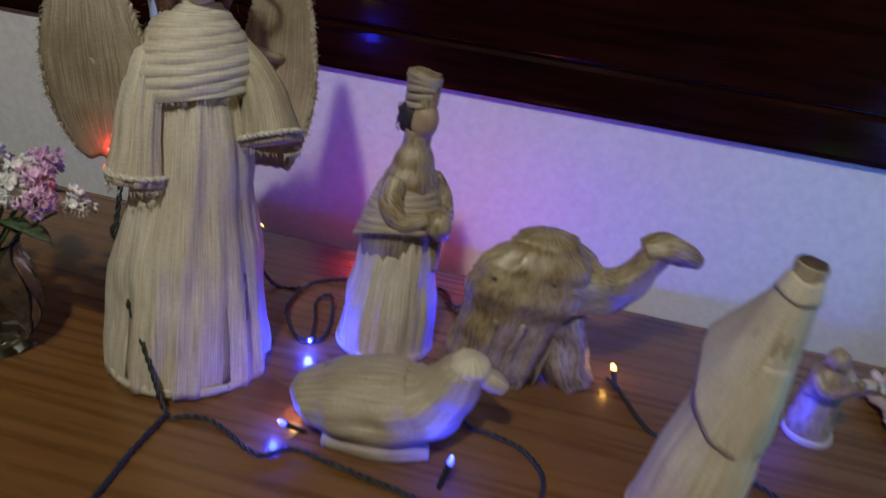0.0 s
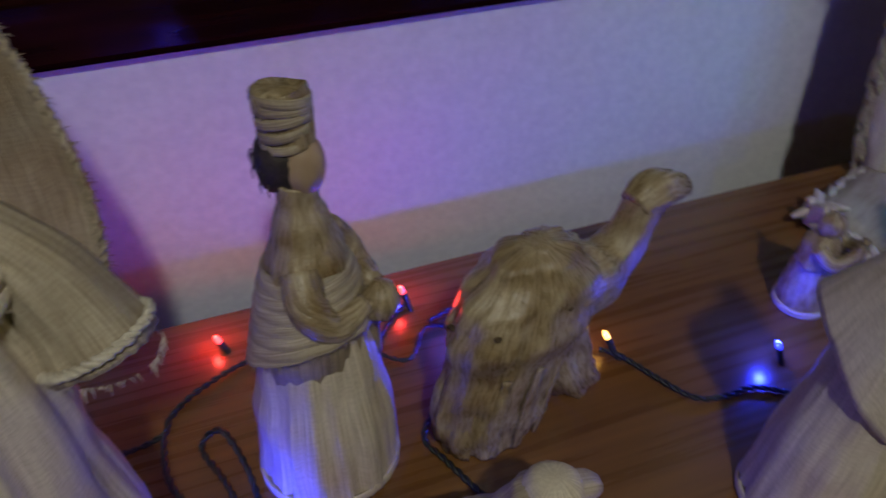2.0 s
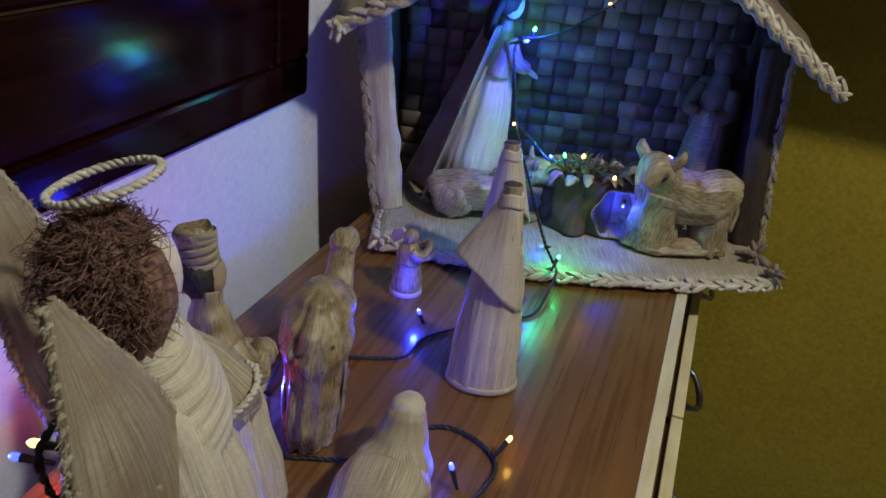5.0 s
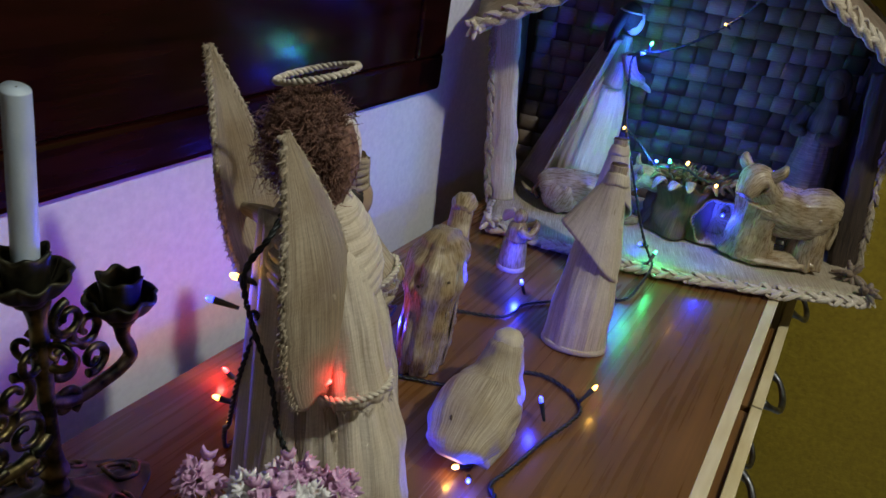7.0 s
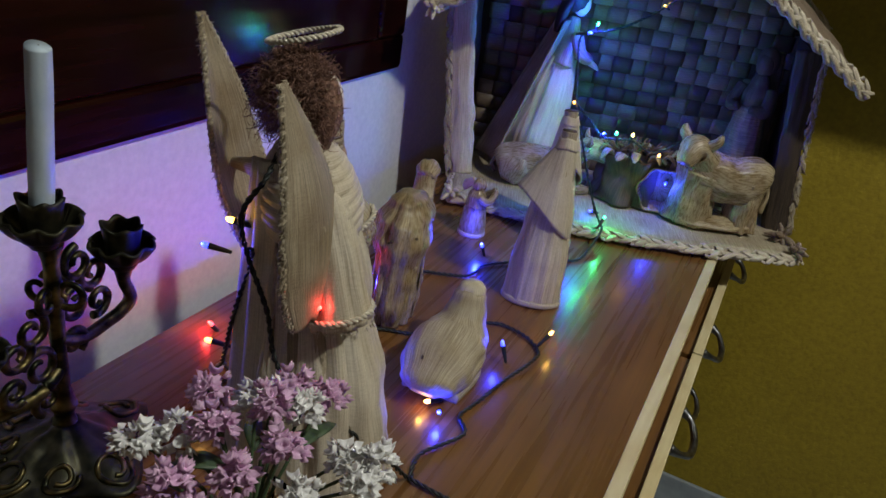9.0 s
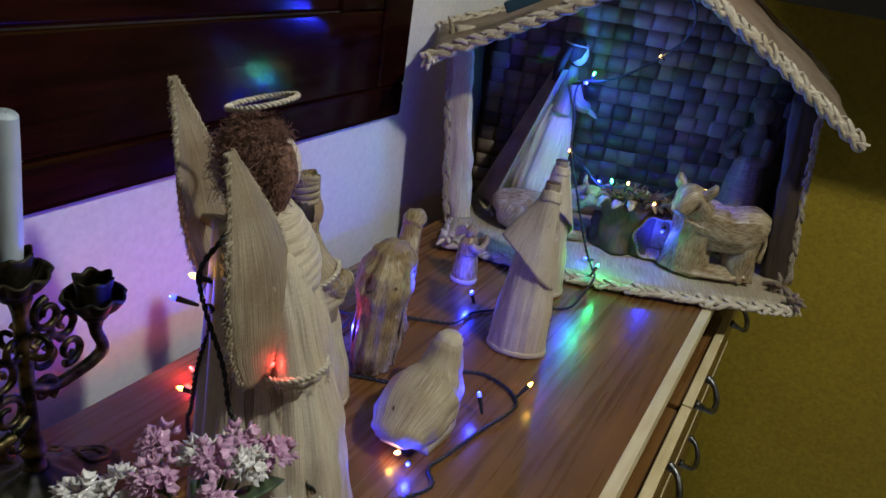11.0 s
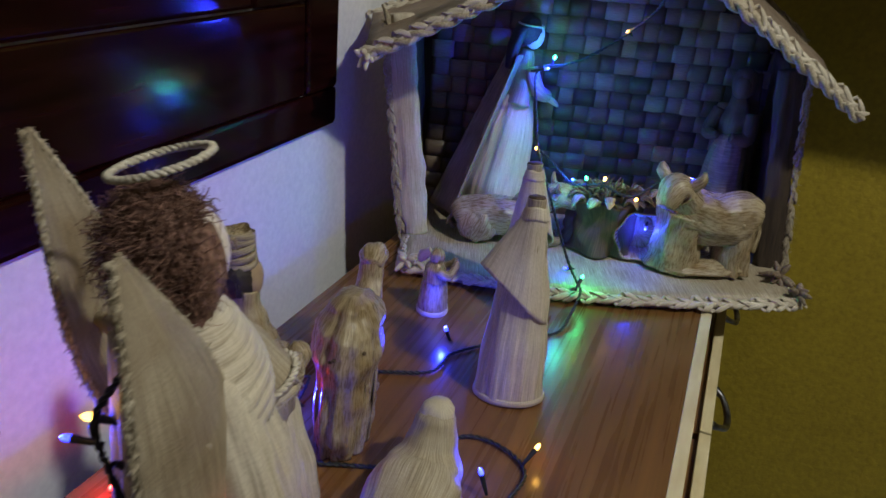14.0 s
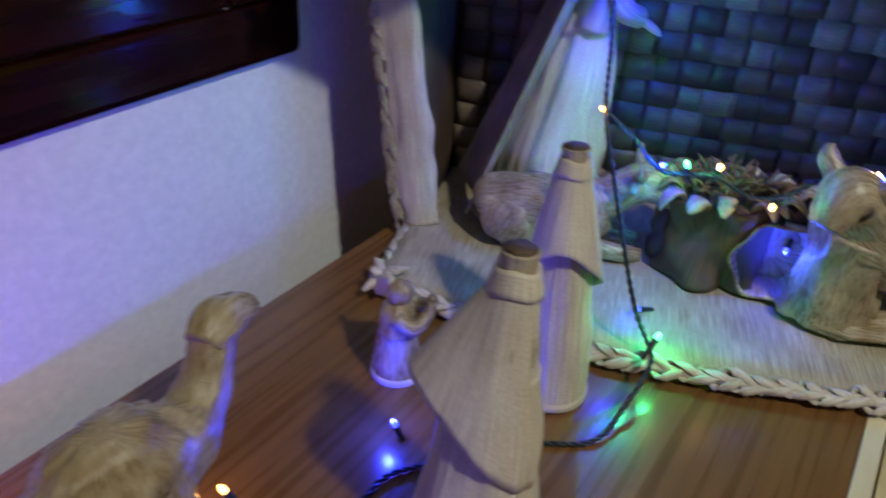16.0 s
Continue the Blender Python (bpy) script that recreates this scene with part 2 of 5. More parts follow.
        for i in range(m):
            for j in range(n):
                k = (j + 1) % n
                q = []
                for v in (rows[i][j], rows[i + 1][j], rows[i + 1][k], rows[i][k]):
                    if v not in q:
                        q.append(v)
                u0, u1, v0, v1 = j / n * 6 * r[0], (j + 1) / n * 6 * r[0], i / m * 3 * r[2], (i + 1) / m * 3 * r[2]
                self.face(q, ((u0, v0), (u0, v1), (u1, v1), (u1, v0)), s)
        return self

    def sheet(self, f, mat, nu=10, nv=20, thick=0.0015):
        """A thick sheet: f(u, v) gives the middle, for u across and v along, both 0 to 1."""
        s = self.slot(mat)
        pts = [[f(u / nu, v / nv) for u in range(nu + 1)] for v in range(nv + 1)]
        layers = []
        for sign in (1, -1):
            lay = []
            for v in range(nv + 1):
                row = []
                for u in range(nu + 1):
                    du = pts[v][min(u + 1, nu)] - pts[v][max(u - 1, 0)]
                    dv = pts[min(v + 1, nv)][u] - pts[max(v - 1, 0)][u]
                    nn = du.cross(dv)
                    nn = nn.normalized() if nn.length > 1e-12 else Vector((0, 0, 1))
                    row.append(self.bm.verts.new(pts[v][u] + nn * (sign * thick / 2)))
                lay.append(row)
            layers.append(lay)
        wu = max(sum((pts[v][u] - pts[v][u + 1]).length for u in range(nu)) for v in (0, nv // 2, nv))
        wv = sum((pts[v][nu // 2] - pts[v + 1][nu // 2]).length for v in range(nv))
        for li, lay in enumerate(layers):
            for v in range(nv):
                for u in range(nu):
                    q = [lay[v][u], lay[v][u + 1], lay[v + 1][u + 1], lay[v + 1][u]]
                    w = [(u / nu * wu, v / nv * wv), ((u + 1) / nu * wu, v / nv * wv), ((u + 1) / nu * wu, (v + 1) / nv * wv), (u / nu * wu, (v + 1) / nv * wv)]
                    if li:
                        q.reverse(), w.reverse()
                    self.face(q, w, s)
        rim = [(v, 0) for v in range(nv)] + [(nv, u) for u in range(nu)] + [(v, nu) for v in range(nv, 0, -1)] + [(0, u) for u in range(nu, 0, -1)]
        for (v0, u0), (v1, u1) in zip(rim, rim[1:] + rim[:1]):
            a, b, c, d = layers[0][v0][u0], layers[0][v1][u1], layers[1][v1][u1], layers[1][v0][u0]
            self.face((a, b, c, d), ((0, 0), (0.003, 0), (0.003, 0.003), (0, 0.003)), s)
        return self

    def box(self, lo, hi, mat, bevel=0.0, seg=2):
        s = self.slot(mat)
        lo, hi = Vector(lo), Vector(hi)
        part_bm = bmesh.new()
        bmesh.ops.create_cube(part_bm, size=1, matrix=Matrix.Translation((lo + hi) / 2) @ Matrix.Diagonal((*(hi - lo), 1)))
        if bevel:
            bmesh.ops.bevel(part_bm, geom=part_bm.edges[:], offset=bevel, segments=seg, affect="EDGES", profile=0.5)
        vs = {v: self.bm.verts.new(v.co) for v in part_bm.verts}
        for f in part_bm.faces:
            nn = f.normal
            ax = max(range(3), key=lambda k: abs(nn[k]))
            ij = [k for k in range(3) if k != ax]
            self.face([vs[v] for v in f.verts], [(v.co[ij[0]], v.co[ij[1]]) for v in f.verts], s, False)
        part_bm.free()
        return self

    def strands(self, pts, r, mat, count=3, pitch=0.012, spread=None, n=6, flat=1.0, ref=(0, 0, 1), step=0.0012):
        """A twisted or plaited cord of strands round a path."""
        pts = [Vector(p) for p in pts]
        spread = spread or r
        segs = [(a, b, (b - a).length) for a, b in zip(pts, pts[1:])]
        total = sum(x[2] for x in segs)
        m = max(8, int(total / step))
        for k in range(count):
            line, d = [], 0.0
            for i in range(m + 1):
                d = total * i / m
                q = d
                for a, b, le in segs:
                    if q <= le or (a, b, le) == segs[-1]:
                        c, tan = a + (b - a) * min(1, q / le), (b - a).normalized()
                        break
                    q -= le
                side = Vector(ref).cross(tan)
                side = side.normalized() if side.length > 1e-5 else tan.orthogonal().normalized()
                up = tan.cross(side)
                w = 2 * math.pi * (d / pitch + k / count)
                if flat == 1.0:
                    line.append(c + side * (math.cos(w) * spread) + up * (math.sin(w) * spread))
                else:
                    line.append(c + side * (math.sin(w) * spread) + up * (math.sin(2 * w) * spread * flat))
            self.sweep(line, [r] * len(line), mat, n=n, rings=m, ref=(0.31, 0.52, 0.79), seed=k * 0.37, wob=0.35)
        return self

    def done(self, name, parent=None, label=""):
        me = bpy.data.meshes.new(name)
        bmesh.ops.recalc_face_normals(self.bm, faces=self.bm.faces[:])
        self.bm.to_mesh(me)
        self.bm.free()
        for m in self.mats:
            me.materials.append(m)
        ob = new(name, me)
        if parent:
            ob.parent = parent
            ob.matrix_parent_inverse = parent.matrix_world.inverted()
        if label:
            tagged(ob, label)
        return ob


def thing(name, label, category, place=(0, 0, 0), group="", kind=""):
    """The empty at a thing's base that its parts hang under."""
    ob = new(name)
    ob.location = place
    ob.empty_display_size = 0.02
    bpy.context.view_layer.update()
    return tagged(ob, label, category, group, kind)


def placed(ob, x, y, z, turn=0.0):
    ob.matrix_world = pose(x, y, z, 0, 0, turn)
    return ob


def single(shape, name, label, category, group="", kind=""):
    return tagged(shape.done(name), label, category, group, kind)


def box_part(name, lo, hi, mat, parent=None, bevel=0.0, label=""):
    return Shape().box(lo, hi, mat, bevel).done(name, parent, label)


TOP = 0.80

# ---- the room ----
WALL = 0.09
wn = Shape().box((-4.2, WALL, 0), (2.63, WALL + 0.15, 3.0), PLASTER)
single(wn, "wall_north", "white painted plaster wall behind the sideboard", "wall", kind="structure")
single(Shape().box((2.46, -6.0, 0), (2.61, WALL - 0.002, 3.0), MUSTARD), "wall_east", "mustard yellow painted wall with fine texture", "wall", kind="structure")
# south and west walls are unseen: added far off, in mustard, to weaken bounce
single(Shape().box((-4.2, -6.15, 0), (2.61, -6.002, 3.0), MUSTARD), "wall_south", "unseen mustard wall closing the room, set far to dim bounce", "wall", kind="structure")
single(Shape().box((-4.35, -6.15, 0), (-4.202, WALL + 0.15, 3.0), MUSTARD), "wall_west", "unseen mustard wall closing the room, set far to dim bounce", "wall", kind="structure")
single(Shape().box((-4.35, -6.15, 3.002), (2.63, WALL + 0.15, 3.1), PLASTER), "ceiling", "plain white ceiling", "ceiling", kind="structure")
floor = single(Shape().box((-4.35, -6.15, -0.10), (2.63, WALL + 0.15, -0.004), GROUT), "floor", "blue-grey ceramic tile floor with grey joints", "floor", kind="structure")
single(Shape().box((2.448, -6.0, 0), (2.459, WALL - 0.002, 0.08), TILE, 0.002), "baseboard", "blue-grey tile skirting along the mustard wall", "skirting", kind="structure")
# unseen pendant fitting; its shade is added to keep light off the ceiling
ceiling_lamp = thing("ceiling_lamp", "unseen pendant lamp; dark metal shade added to block its upward light", "lamp", (CEILING_LAMP[0], CEILING_LAMP[1], 3.0))
LX, LY, LZ = CEILING_LAMP
Shape().sweep([(LX, LY, 3.001), (LX, LY, 2.985), (LX, LY, 2.975)], [0.06, 0.06, 0.02], PEWTER, 32, 6).done("rose", ceiling_lamp)
Shape().sweep([(LX, LY, 2.98), (LX, LY, LZ + 0.13)], [0.004, 0.004], CABLE, 10, 4, (1, 0, 0)).done("cord", ceiling_lamp)
Shape().sheet(lambda u, v: Vector((LX + (0.03 + 0.17 * v ** 0.7) * math.cos(6.2832 * u), LY + (0.03 + 0.17 * v ** 0.7) * math.sin(6.2832 * u), LZ + 0.14 - 0.13 * v ** 1.6)), PEWTER, 48, 12, 0.003).done("shade", ceiling_lamp)
Shape().sweep([(LX, LY, LZ + 0.15), (LX, LY, LZ + 0.07)], [0.032, 0.030], PEWTER, 24, 4, (1, 0, 0)).done("socket", ceiling_lamp)

# ---- shuttered window ----
window = thing("window_1", "dark mahogany wooden window frame with closed panels", "window", (1.2, WALL, 0.964), kind="structure")
WX0, WX1, WZ0, WZ1 = 0.35, 1.984, 0.967, 1.99
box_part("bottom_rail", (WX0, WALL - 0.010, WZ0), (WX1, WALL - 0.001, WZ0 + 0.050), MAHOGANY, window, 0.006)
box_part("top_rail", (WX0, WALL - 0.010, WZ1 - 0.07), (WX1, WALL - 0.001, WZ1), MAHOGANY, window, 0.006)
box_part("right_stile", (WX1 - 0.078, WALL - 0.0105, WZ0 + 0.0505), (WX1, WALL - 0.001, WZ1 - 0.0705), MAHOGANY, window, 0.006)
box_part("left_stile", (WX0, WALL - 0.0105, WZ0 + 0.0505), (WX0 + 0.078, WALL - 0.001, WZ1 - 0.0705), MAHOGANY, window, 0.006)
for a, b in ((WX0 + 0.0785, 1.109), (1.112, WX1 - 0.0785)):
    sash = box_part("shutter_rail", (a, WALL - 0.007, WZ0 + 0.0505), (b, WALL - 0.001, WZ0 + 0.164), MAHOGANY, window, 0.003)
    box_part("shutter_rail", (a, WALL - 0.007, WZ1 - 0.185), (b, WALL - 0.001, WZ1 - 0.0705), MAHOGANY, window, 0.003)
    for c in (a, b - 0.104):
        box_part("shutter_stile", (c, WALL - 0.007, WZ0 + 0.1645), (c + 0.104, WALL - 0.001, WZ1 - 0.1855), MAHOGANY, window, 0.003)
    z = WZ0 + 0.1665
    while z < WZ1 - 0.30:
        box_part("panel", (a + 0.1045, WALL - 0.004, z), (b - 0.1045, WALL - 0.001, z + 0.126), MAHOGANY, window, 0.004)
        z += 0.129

# ---- sideboard ----
side = thing("sideboard", "wooden veneer sideboard with cream edging and pewter drawer pulls", "sideboard", (1.3, -0.23, 0))
X0, X1, DEPTH = 0.20, 2.40, 0.46
box_part("top_board", (X0, -DEPTH + 0.0135, TOP - 0.025), (X1, -0.001, TOP), VENEER, side, 0.0008, "warm brown glossy wood veneer top")
box_part("front_edging", (X0, -DEPTH, TOP - 0.026), (X1, -DEPTH + 0.0135, TOP + 0.0005), CREAM, side, 0.0008, "cream edge strip")
box_part("body", (X0 + 0.01, -DEPTH + 0.022, 0.06), (X1 - 0.01, -0.012, TOP - 0.0255), VENEER, side, 0.001)
for lx in (X0 + 0.03, X1 - 0.08):
    for ly in (-DEPTH + 0.04, -0.08):
        box_part("foot", (lx, ly, 0.0), (lx + 0.05, ly + 0.05, 0.0595), VENEER, side, 0.003)
dx = (X1 - X0 - 0.02) / 4
for i in range(4):
    for z0, z1 in ((0.60, 0.742), (0.08, 0.592)):
        a, b = X0 + 0.012 + i * dx, X0 + 0.008 + (i + 1) * dx
        front = box_part("drawer_front" if z0 > 0.5 else "door_front", (a + 0.004, -DEPTH - 0.024, z0 + 0.004), (b - 0.004, -DEPTH + 0.0215, z1 - 0.008), VENEER, side, 0.0015)
        box_part("edging", (a, -DEPTH - 0.025, z1 - 0.0075), (b, -DEPTH - 0.012, z1), CREAM, front, 0.001, "cream edge strip")
        for hx in ((a + 0.12, b - 0.12) if z0 > 0.5 else ((a + b) / 2,)):
            hz = z1 - 0.045 if z0 > 0.5 else z1 - 0.10
            y = -DEPTH - 0.024
            Shape().sweep([(hx - 0.042, y, hz + 0.006), (hx - 0.036, y - 0.014, hz), (hx - 0.015, y - 0.024, hz - 0.01), (hx + 0.015, y - 0.024, hz - 0.01), (hx + 0.036, y - 0.014, hz), (hx + 0.042, y, hz + 0.006)],
                          [0.007, 0.004, 0.0045, 0.0045, 0.004, 0.007], PEWTER, 10, 25, (0, 0, 1)).done("handle", front, "curved pewter pull")

# ---- dark shelf on the mustard wall ----
shelf = thing("wall_shelf", "black lacquered box shelf fixed to the mustard wall", "shelf", (2.38, -0.9, 1.222))
box_part("bottom_board", (2.27, -1.75, 1.224), (2.459, -0.37, 1.247), BLACK, shelf, 0.002)
box_part("front_board", (2.25, -1.75, 1.224), (2.2695, -0.37, 1.422), BLACK, shelf, 0.002)
box_part("top_board", (2.27, -1.75, 1.399), (2.459, -0.37, 1.422), BLACK, shelf, 0.002)
box_part("side_board", (2.27, -0.395, 1.2475), (2.459, -0.37, 1.3985), BLACK, shelf, 0.002)

def fringe(s, edge, mat, count, size, seed, out=(0, 0, 0)):
    """Short frayed fibres along an edge."""
    rnd = random.Random(seed)
    for _ in range(count):
        f = rnd.uniform(0, len(edge) - 1.001)
        c = edge[int(f)].lerp(edge[int(f) + 1], f - int(f))
        d = (Vector(out) + Vector((rnd.uniform(-1, 1), rnd.uniform(-1, 1), rnd.uniform(-1, 1)))).normalized() * rnd.uniform(0.4, 1) * size
        s.sweep([c, c + d * 0.6, c + d + Vector((0, 0, -0.15 * size))], [0.0004, 0.0003, 0.00015], mat, 3, 3, (0.3, 0.5, 0.8))


def braid(s, line, width, mat, pitch, seed, face):
    """A flat plait: folded husk strips that cross from side to side along a line."""
    rnd = random.Random(seed)
    line = [Vector(p) for p in line]
    total = sum((q - p).length for p, q in zip(line, line[1:]))
    face = Vector(face).normalized()
    s.sweep(line, [(width * 0.55, 0.002)] * len(line), mat, 10, max(8, int(total / 0.012)), face.cross(line[-1] - line[0]).normalized(), 0.3, 3, 0.2, seed)
    d, k = 0.0, 0
    while d < total:
        e, i = d, 0
        while i < len(line) - 2 and e > (line[i + 1] - line[i]).length:
            e -= (line[i + 1] - line[i]).length
            i += 1
        tan = (line[i + 1] - line[i]).normalized()
        c = line[i] + tan * e
        side = tan.cross(face).normalized() * (1 if k % 2 else -1)
        w, p = width * rnd.uniform(0.55, 1.25), pitch * rnd.uniform(0.75, 1.5)
        j = [rnd.uniform(-1, 1) * 0.0012 for _ in range(4)]
        s.sweep([c - tan * p * 0.7 + side * w * 0.55 - face * 0.0005, c - tan * p * 0.15 + side * (w + j[0]) + face * (0.0010 + j[1]), c + tan * p * 0.75 + side * (w * 0.35) + face * (0.0026 + j[2]), c + tan * p * 1.65 - side * (w * 0.75 + j[3]) + face * 0.0008],
                [(0.0022, 0.0009), (0.0036, 0.0014), (0.0038, 0.0014), (0.0016, 0.0008)], mat, 9, 12, tan, 0.35, 3, 0.2, seed + k)
        d += pitch * rnd.uniform(0.6, 1.2)
        k += 1
    return s


# ---- stable ----
SO, SU, SW = Vector((1.920, -0.0675, TOP)), Vector((0.344, -0.939, 0)), Vector((0.939, 0.344, 0))


def S(u, w, z):
    return SO + SU * u + SW * w + Vector((0, 0, z))


def slab(shape, corners, thick, mat, nu=16, nv=16, wave=0.0):
    """A board between four corners, slightly uneven."""
    a, b, c, d = corners
    up = (b - a).cross(d - a).normalized()
    return shape.sheet(lambda u, v: (a * (1 - u) + b * u) * (1 - v) + (d * (1 - u) + c * u) * v + up * (wave * noise.noise((u * 6, v * 6, thick * 900))), mat, nu, nv, thick)


BACK, SET, LONG = 0.235, 0.100, 0.530


def front(u):
    """How far the bulging front edge of the stable's base lies before its corners."""
    return -0.036 * math.sin(math.pi * min(1.0, max(0.0, u / LONG)))


# brown stalk of the right post, darkened: the roof's shade is in the colour
DARK_POST = grained("shaded_brown_stalk", (0.018, 0.012, 0.008), (0.075, 0.048, 0.03), FIBRE, "UV", 1.0, 5, (0.5, 0.75), 0.7, 0.0012)
stable = thing("stable", "handmade stable of husk boards with plaited rope edges", "nativity stable", S(0.25, 0.10, 0))
s = Shape()
s.sheet(lambda u, v: S(-0.006 + (LONG + 0.002) * u, front(LONG * u) * (1 - v) + (BACK + 0.004) * v, 0.009 + 0.002 * noise.noise((u * 7, v * 5, 3))), HUSK, 40, 14, 0.016)
s.done("floor_board", stable, "worn flat husk floor")
for nm, line in (("front_plait", [S(LONG * k / 10 - 0.004, front(LONG * k / 10) - 0.006, 0.012) for k in range(11)]),
                 ("left_plait", [S(-0.008, 0.0, 0.012), S(-0.008, BACK, 0.012)]), ("right_plait", [S(LONG - 0.002, 0.0, 0.012), S(LONG - 0.002, BACK, 0.012)])):
    braid(Shape(), line, 0.0070, HUSK_PALE, 0.0110, len(nm), (-SW + Vector((0, 0, 0.9))) if nm == "front_plait" else (SU * (-1 if nm == "left_plait" else 1) + Vector((0, 0, 0.8)))).done(nm, stable, "plaited pale husk cord")
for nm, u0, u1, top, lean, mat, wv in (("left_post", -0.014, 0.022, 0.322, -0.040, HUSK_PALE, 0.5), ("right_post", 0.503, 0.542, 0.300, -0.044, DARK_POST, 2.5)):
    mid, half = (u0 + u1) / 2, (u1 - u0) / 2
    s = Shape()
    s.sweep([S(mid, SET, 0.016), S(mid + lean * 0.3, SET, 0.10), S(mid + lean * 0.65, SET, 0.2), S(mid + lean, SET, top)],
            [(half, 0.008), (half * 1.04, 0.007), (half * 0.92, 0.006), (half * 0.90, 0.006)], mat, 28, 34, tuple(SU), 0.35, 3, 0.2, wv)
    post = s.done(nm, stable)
    e = u0 - 0.002 if wv < 1 else u1 + 0.002
    braid(Shape(), [S(e, SET - 0.002, 0.016), S(e + lean * 0.3 - 0.002, SET - 0.002, 0.11), S(e + lean * 0.65, SET - 0.002, 0.2), S(e + lean * 0.95, SET - 0.002, top - 0.015)], 0.0042, HUSK_RAW, 0.0115, 3 + int(wv), -SW).done("plait", post)
    s = Shape()
    fringe(s, [S(e + lean * k / 12, SET - 0.003, 0.02 + (top - 0.03) * k / 12) for k in range(13)], HUSK_RAW, 170, 0.012, 60 + int(wv), tuple(SU * (-0.8 if wv < 1 else 0.8)))
    tagged(s.done("frayed_fringe", post), kind="stuff")
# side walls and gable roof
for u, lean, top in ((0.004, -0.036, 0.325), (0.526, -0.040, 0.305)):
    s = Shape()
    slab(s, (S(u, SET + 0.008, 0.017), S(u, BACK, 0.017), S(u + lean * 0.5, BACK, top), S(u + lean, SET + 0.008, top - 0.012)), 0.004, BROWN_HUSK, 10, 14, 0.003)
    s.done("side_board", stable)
TIPL, APEX, TIPR = S(-0.068, 0.005, 0.283), S(0.235, 0.0, 0.452), S(0.552, 0.038, 0.260)
REAR_L, REAR_A, REAR_R = S(-0.082, 0.195, 0.302), S(0.325, 0.240, 0.466), S(0.542, 0.240, 0.320)
for nm, a, b, c, d in (("roof_left", TIPL, APEX, REAR_A, REAR_L), ("roof_right", APEX, TIPR, REAR_R, REAR_A)):
    s = Shape()
    slab(s, (a, b, c, d), 0.006, BOARD, 26, 18, 0.004)
    roof = s.done(nm, stable, "brown husk roof panel")
    lift = Vector((0, 0, 0.004))
    mid = (a + b) / 2 + Vector((0, 0, -0.004 if nm == "roof_left" else 0.003))
    braid(Shape(), [a + lift * 0.2, mid + lift, b + lift], 0.0078, HUSK_PALE, 0.0125, len(nm) * 7, -SW + Vector((0, 0, 0.35))).done("front_plait", roof, "plaited pale husk cord")
    Shape().strands([a + lift * -1.2, mid - lift * 0.6, b - lift * 1.2], 0.004, HUSK_RAW, 2, 0.05, 0.0035, 7, step=0.0022).done("under_plait", roof)
    braid(Shape(), [d + lift, (c + d) / 2 + lift, c + lift], 0.0074, HUSK_PALE, 0.0125, len(nm) * 5, -SW * 0.6 + Vector((0, 0, 1))).done("rear_plait", roof, "plaited pale husk cord")
# frayed ends at the corners of the base and at the roof tips
for nm, c, m, size in (("frayed_end", S(0.000, -0.004, 0.018), HUSK_PALE, 1.3), ("frayed_end", S(LONG - 0.004, 0.004, 0.020), BOARD, 1.2), ("frayed_end", S(LONG - 0.012, 0.050, 0.024), BOARD, 1.4), ("frayed_end", TIPL + Vector((0.004, 0.0, -0.004)), HUSK_PALE, 1.1)):
    rnd = random.Random(int(c.x * 1000))
    for i in range(9):
        d = Vector((rnd.uniform(-1, 0.3), rnd.uniform(-1, 0.7), rnd.uniform(-0.5, 0.9))).normalized() * size
        Shape().sweep([c, c + d * 0.008 + Vector((0, 0, 0.002)), c + d * rnd.uniform(0.011, 0.019)], [0.004, 0.0045, 0.0018], m, 8, 8, (0.3, 0.5, 0.8), 0.5, 3, 0.3, i).done(nm, stable)
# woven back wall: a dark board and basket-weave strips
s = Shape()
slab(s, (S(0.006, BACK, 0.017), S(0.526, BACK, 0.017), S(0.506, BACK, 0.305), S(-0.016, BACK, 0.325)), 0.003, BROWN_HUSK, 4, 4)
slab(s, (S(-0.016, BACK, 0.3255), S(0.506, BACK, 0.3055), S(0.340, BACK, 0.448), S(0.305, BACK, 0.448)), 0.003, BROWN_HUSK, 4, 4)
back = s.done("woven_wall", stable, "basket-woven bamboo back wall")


def strip_mesh(w, h):
    s = Shape()
    s.sheet(lambda u, v: Vector(((u - 0.5) * w, (v - 0.5) * h, 0.0022 * math.cos((u - 0.5) * 3.0))), WEAVE, 5, 2, 0.0008)
    ob = s.done("strip")
    me = ob.data
    bpy.data.objects.remove(ob)
    return me


# ---- husk figures: each one is a single mesh ----


def cone_skirt(s, h, r0, r1, mat, lean=0.0, pleat=0.12, seed=0.0, n=64, squash=1.0, rope=True):
    s.sweep([(0, 0, 0.0), (0, 0, h * 0.33), (lean * 0.5, 0, h * 0.66), (lean, 0, h)], [(r0, r0 * squash), (r0 * 0.86 + r1 * 0.14, (r0 * 0.86 + r1 * 0.14) * squash), ((r0 + r1) / 2, (r0 + r1) / 2 * squash), (r1, r1 * squash)],
            mat, n, 22, (1, 0, 0), pleat, 8, 0.04, seed)
    if rope:
        ring = [(math.cos(a / 20 * 2 * math.pi) * r0 * 1.01, math.sin(a / 20 * 2 * math.pi) * r0 * squash * 1.01, 0.0032) for a in range(21)]
        s.sweep(ring, [(0.0036, 0.0012)] * len(ring), HUSK_PALE, 8, 80, (0, 0, 1), 0.15, 3, 0.15, seed)


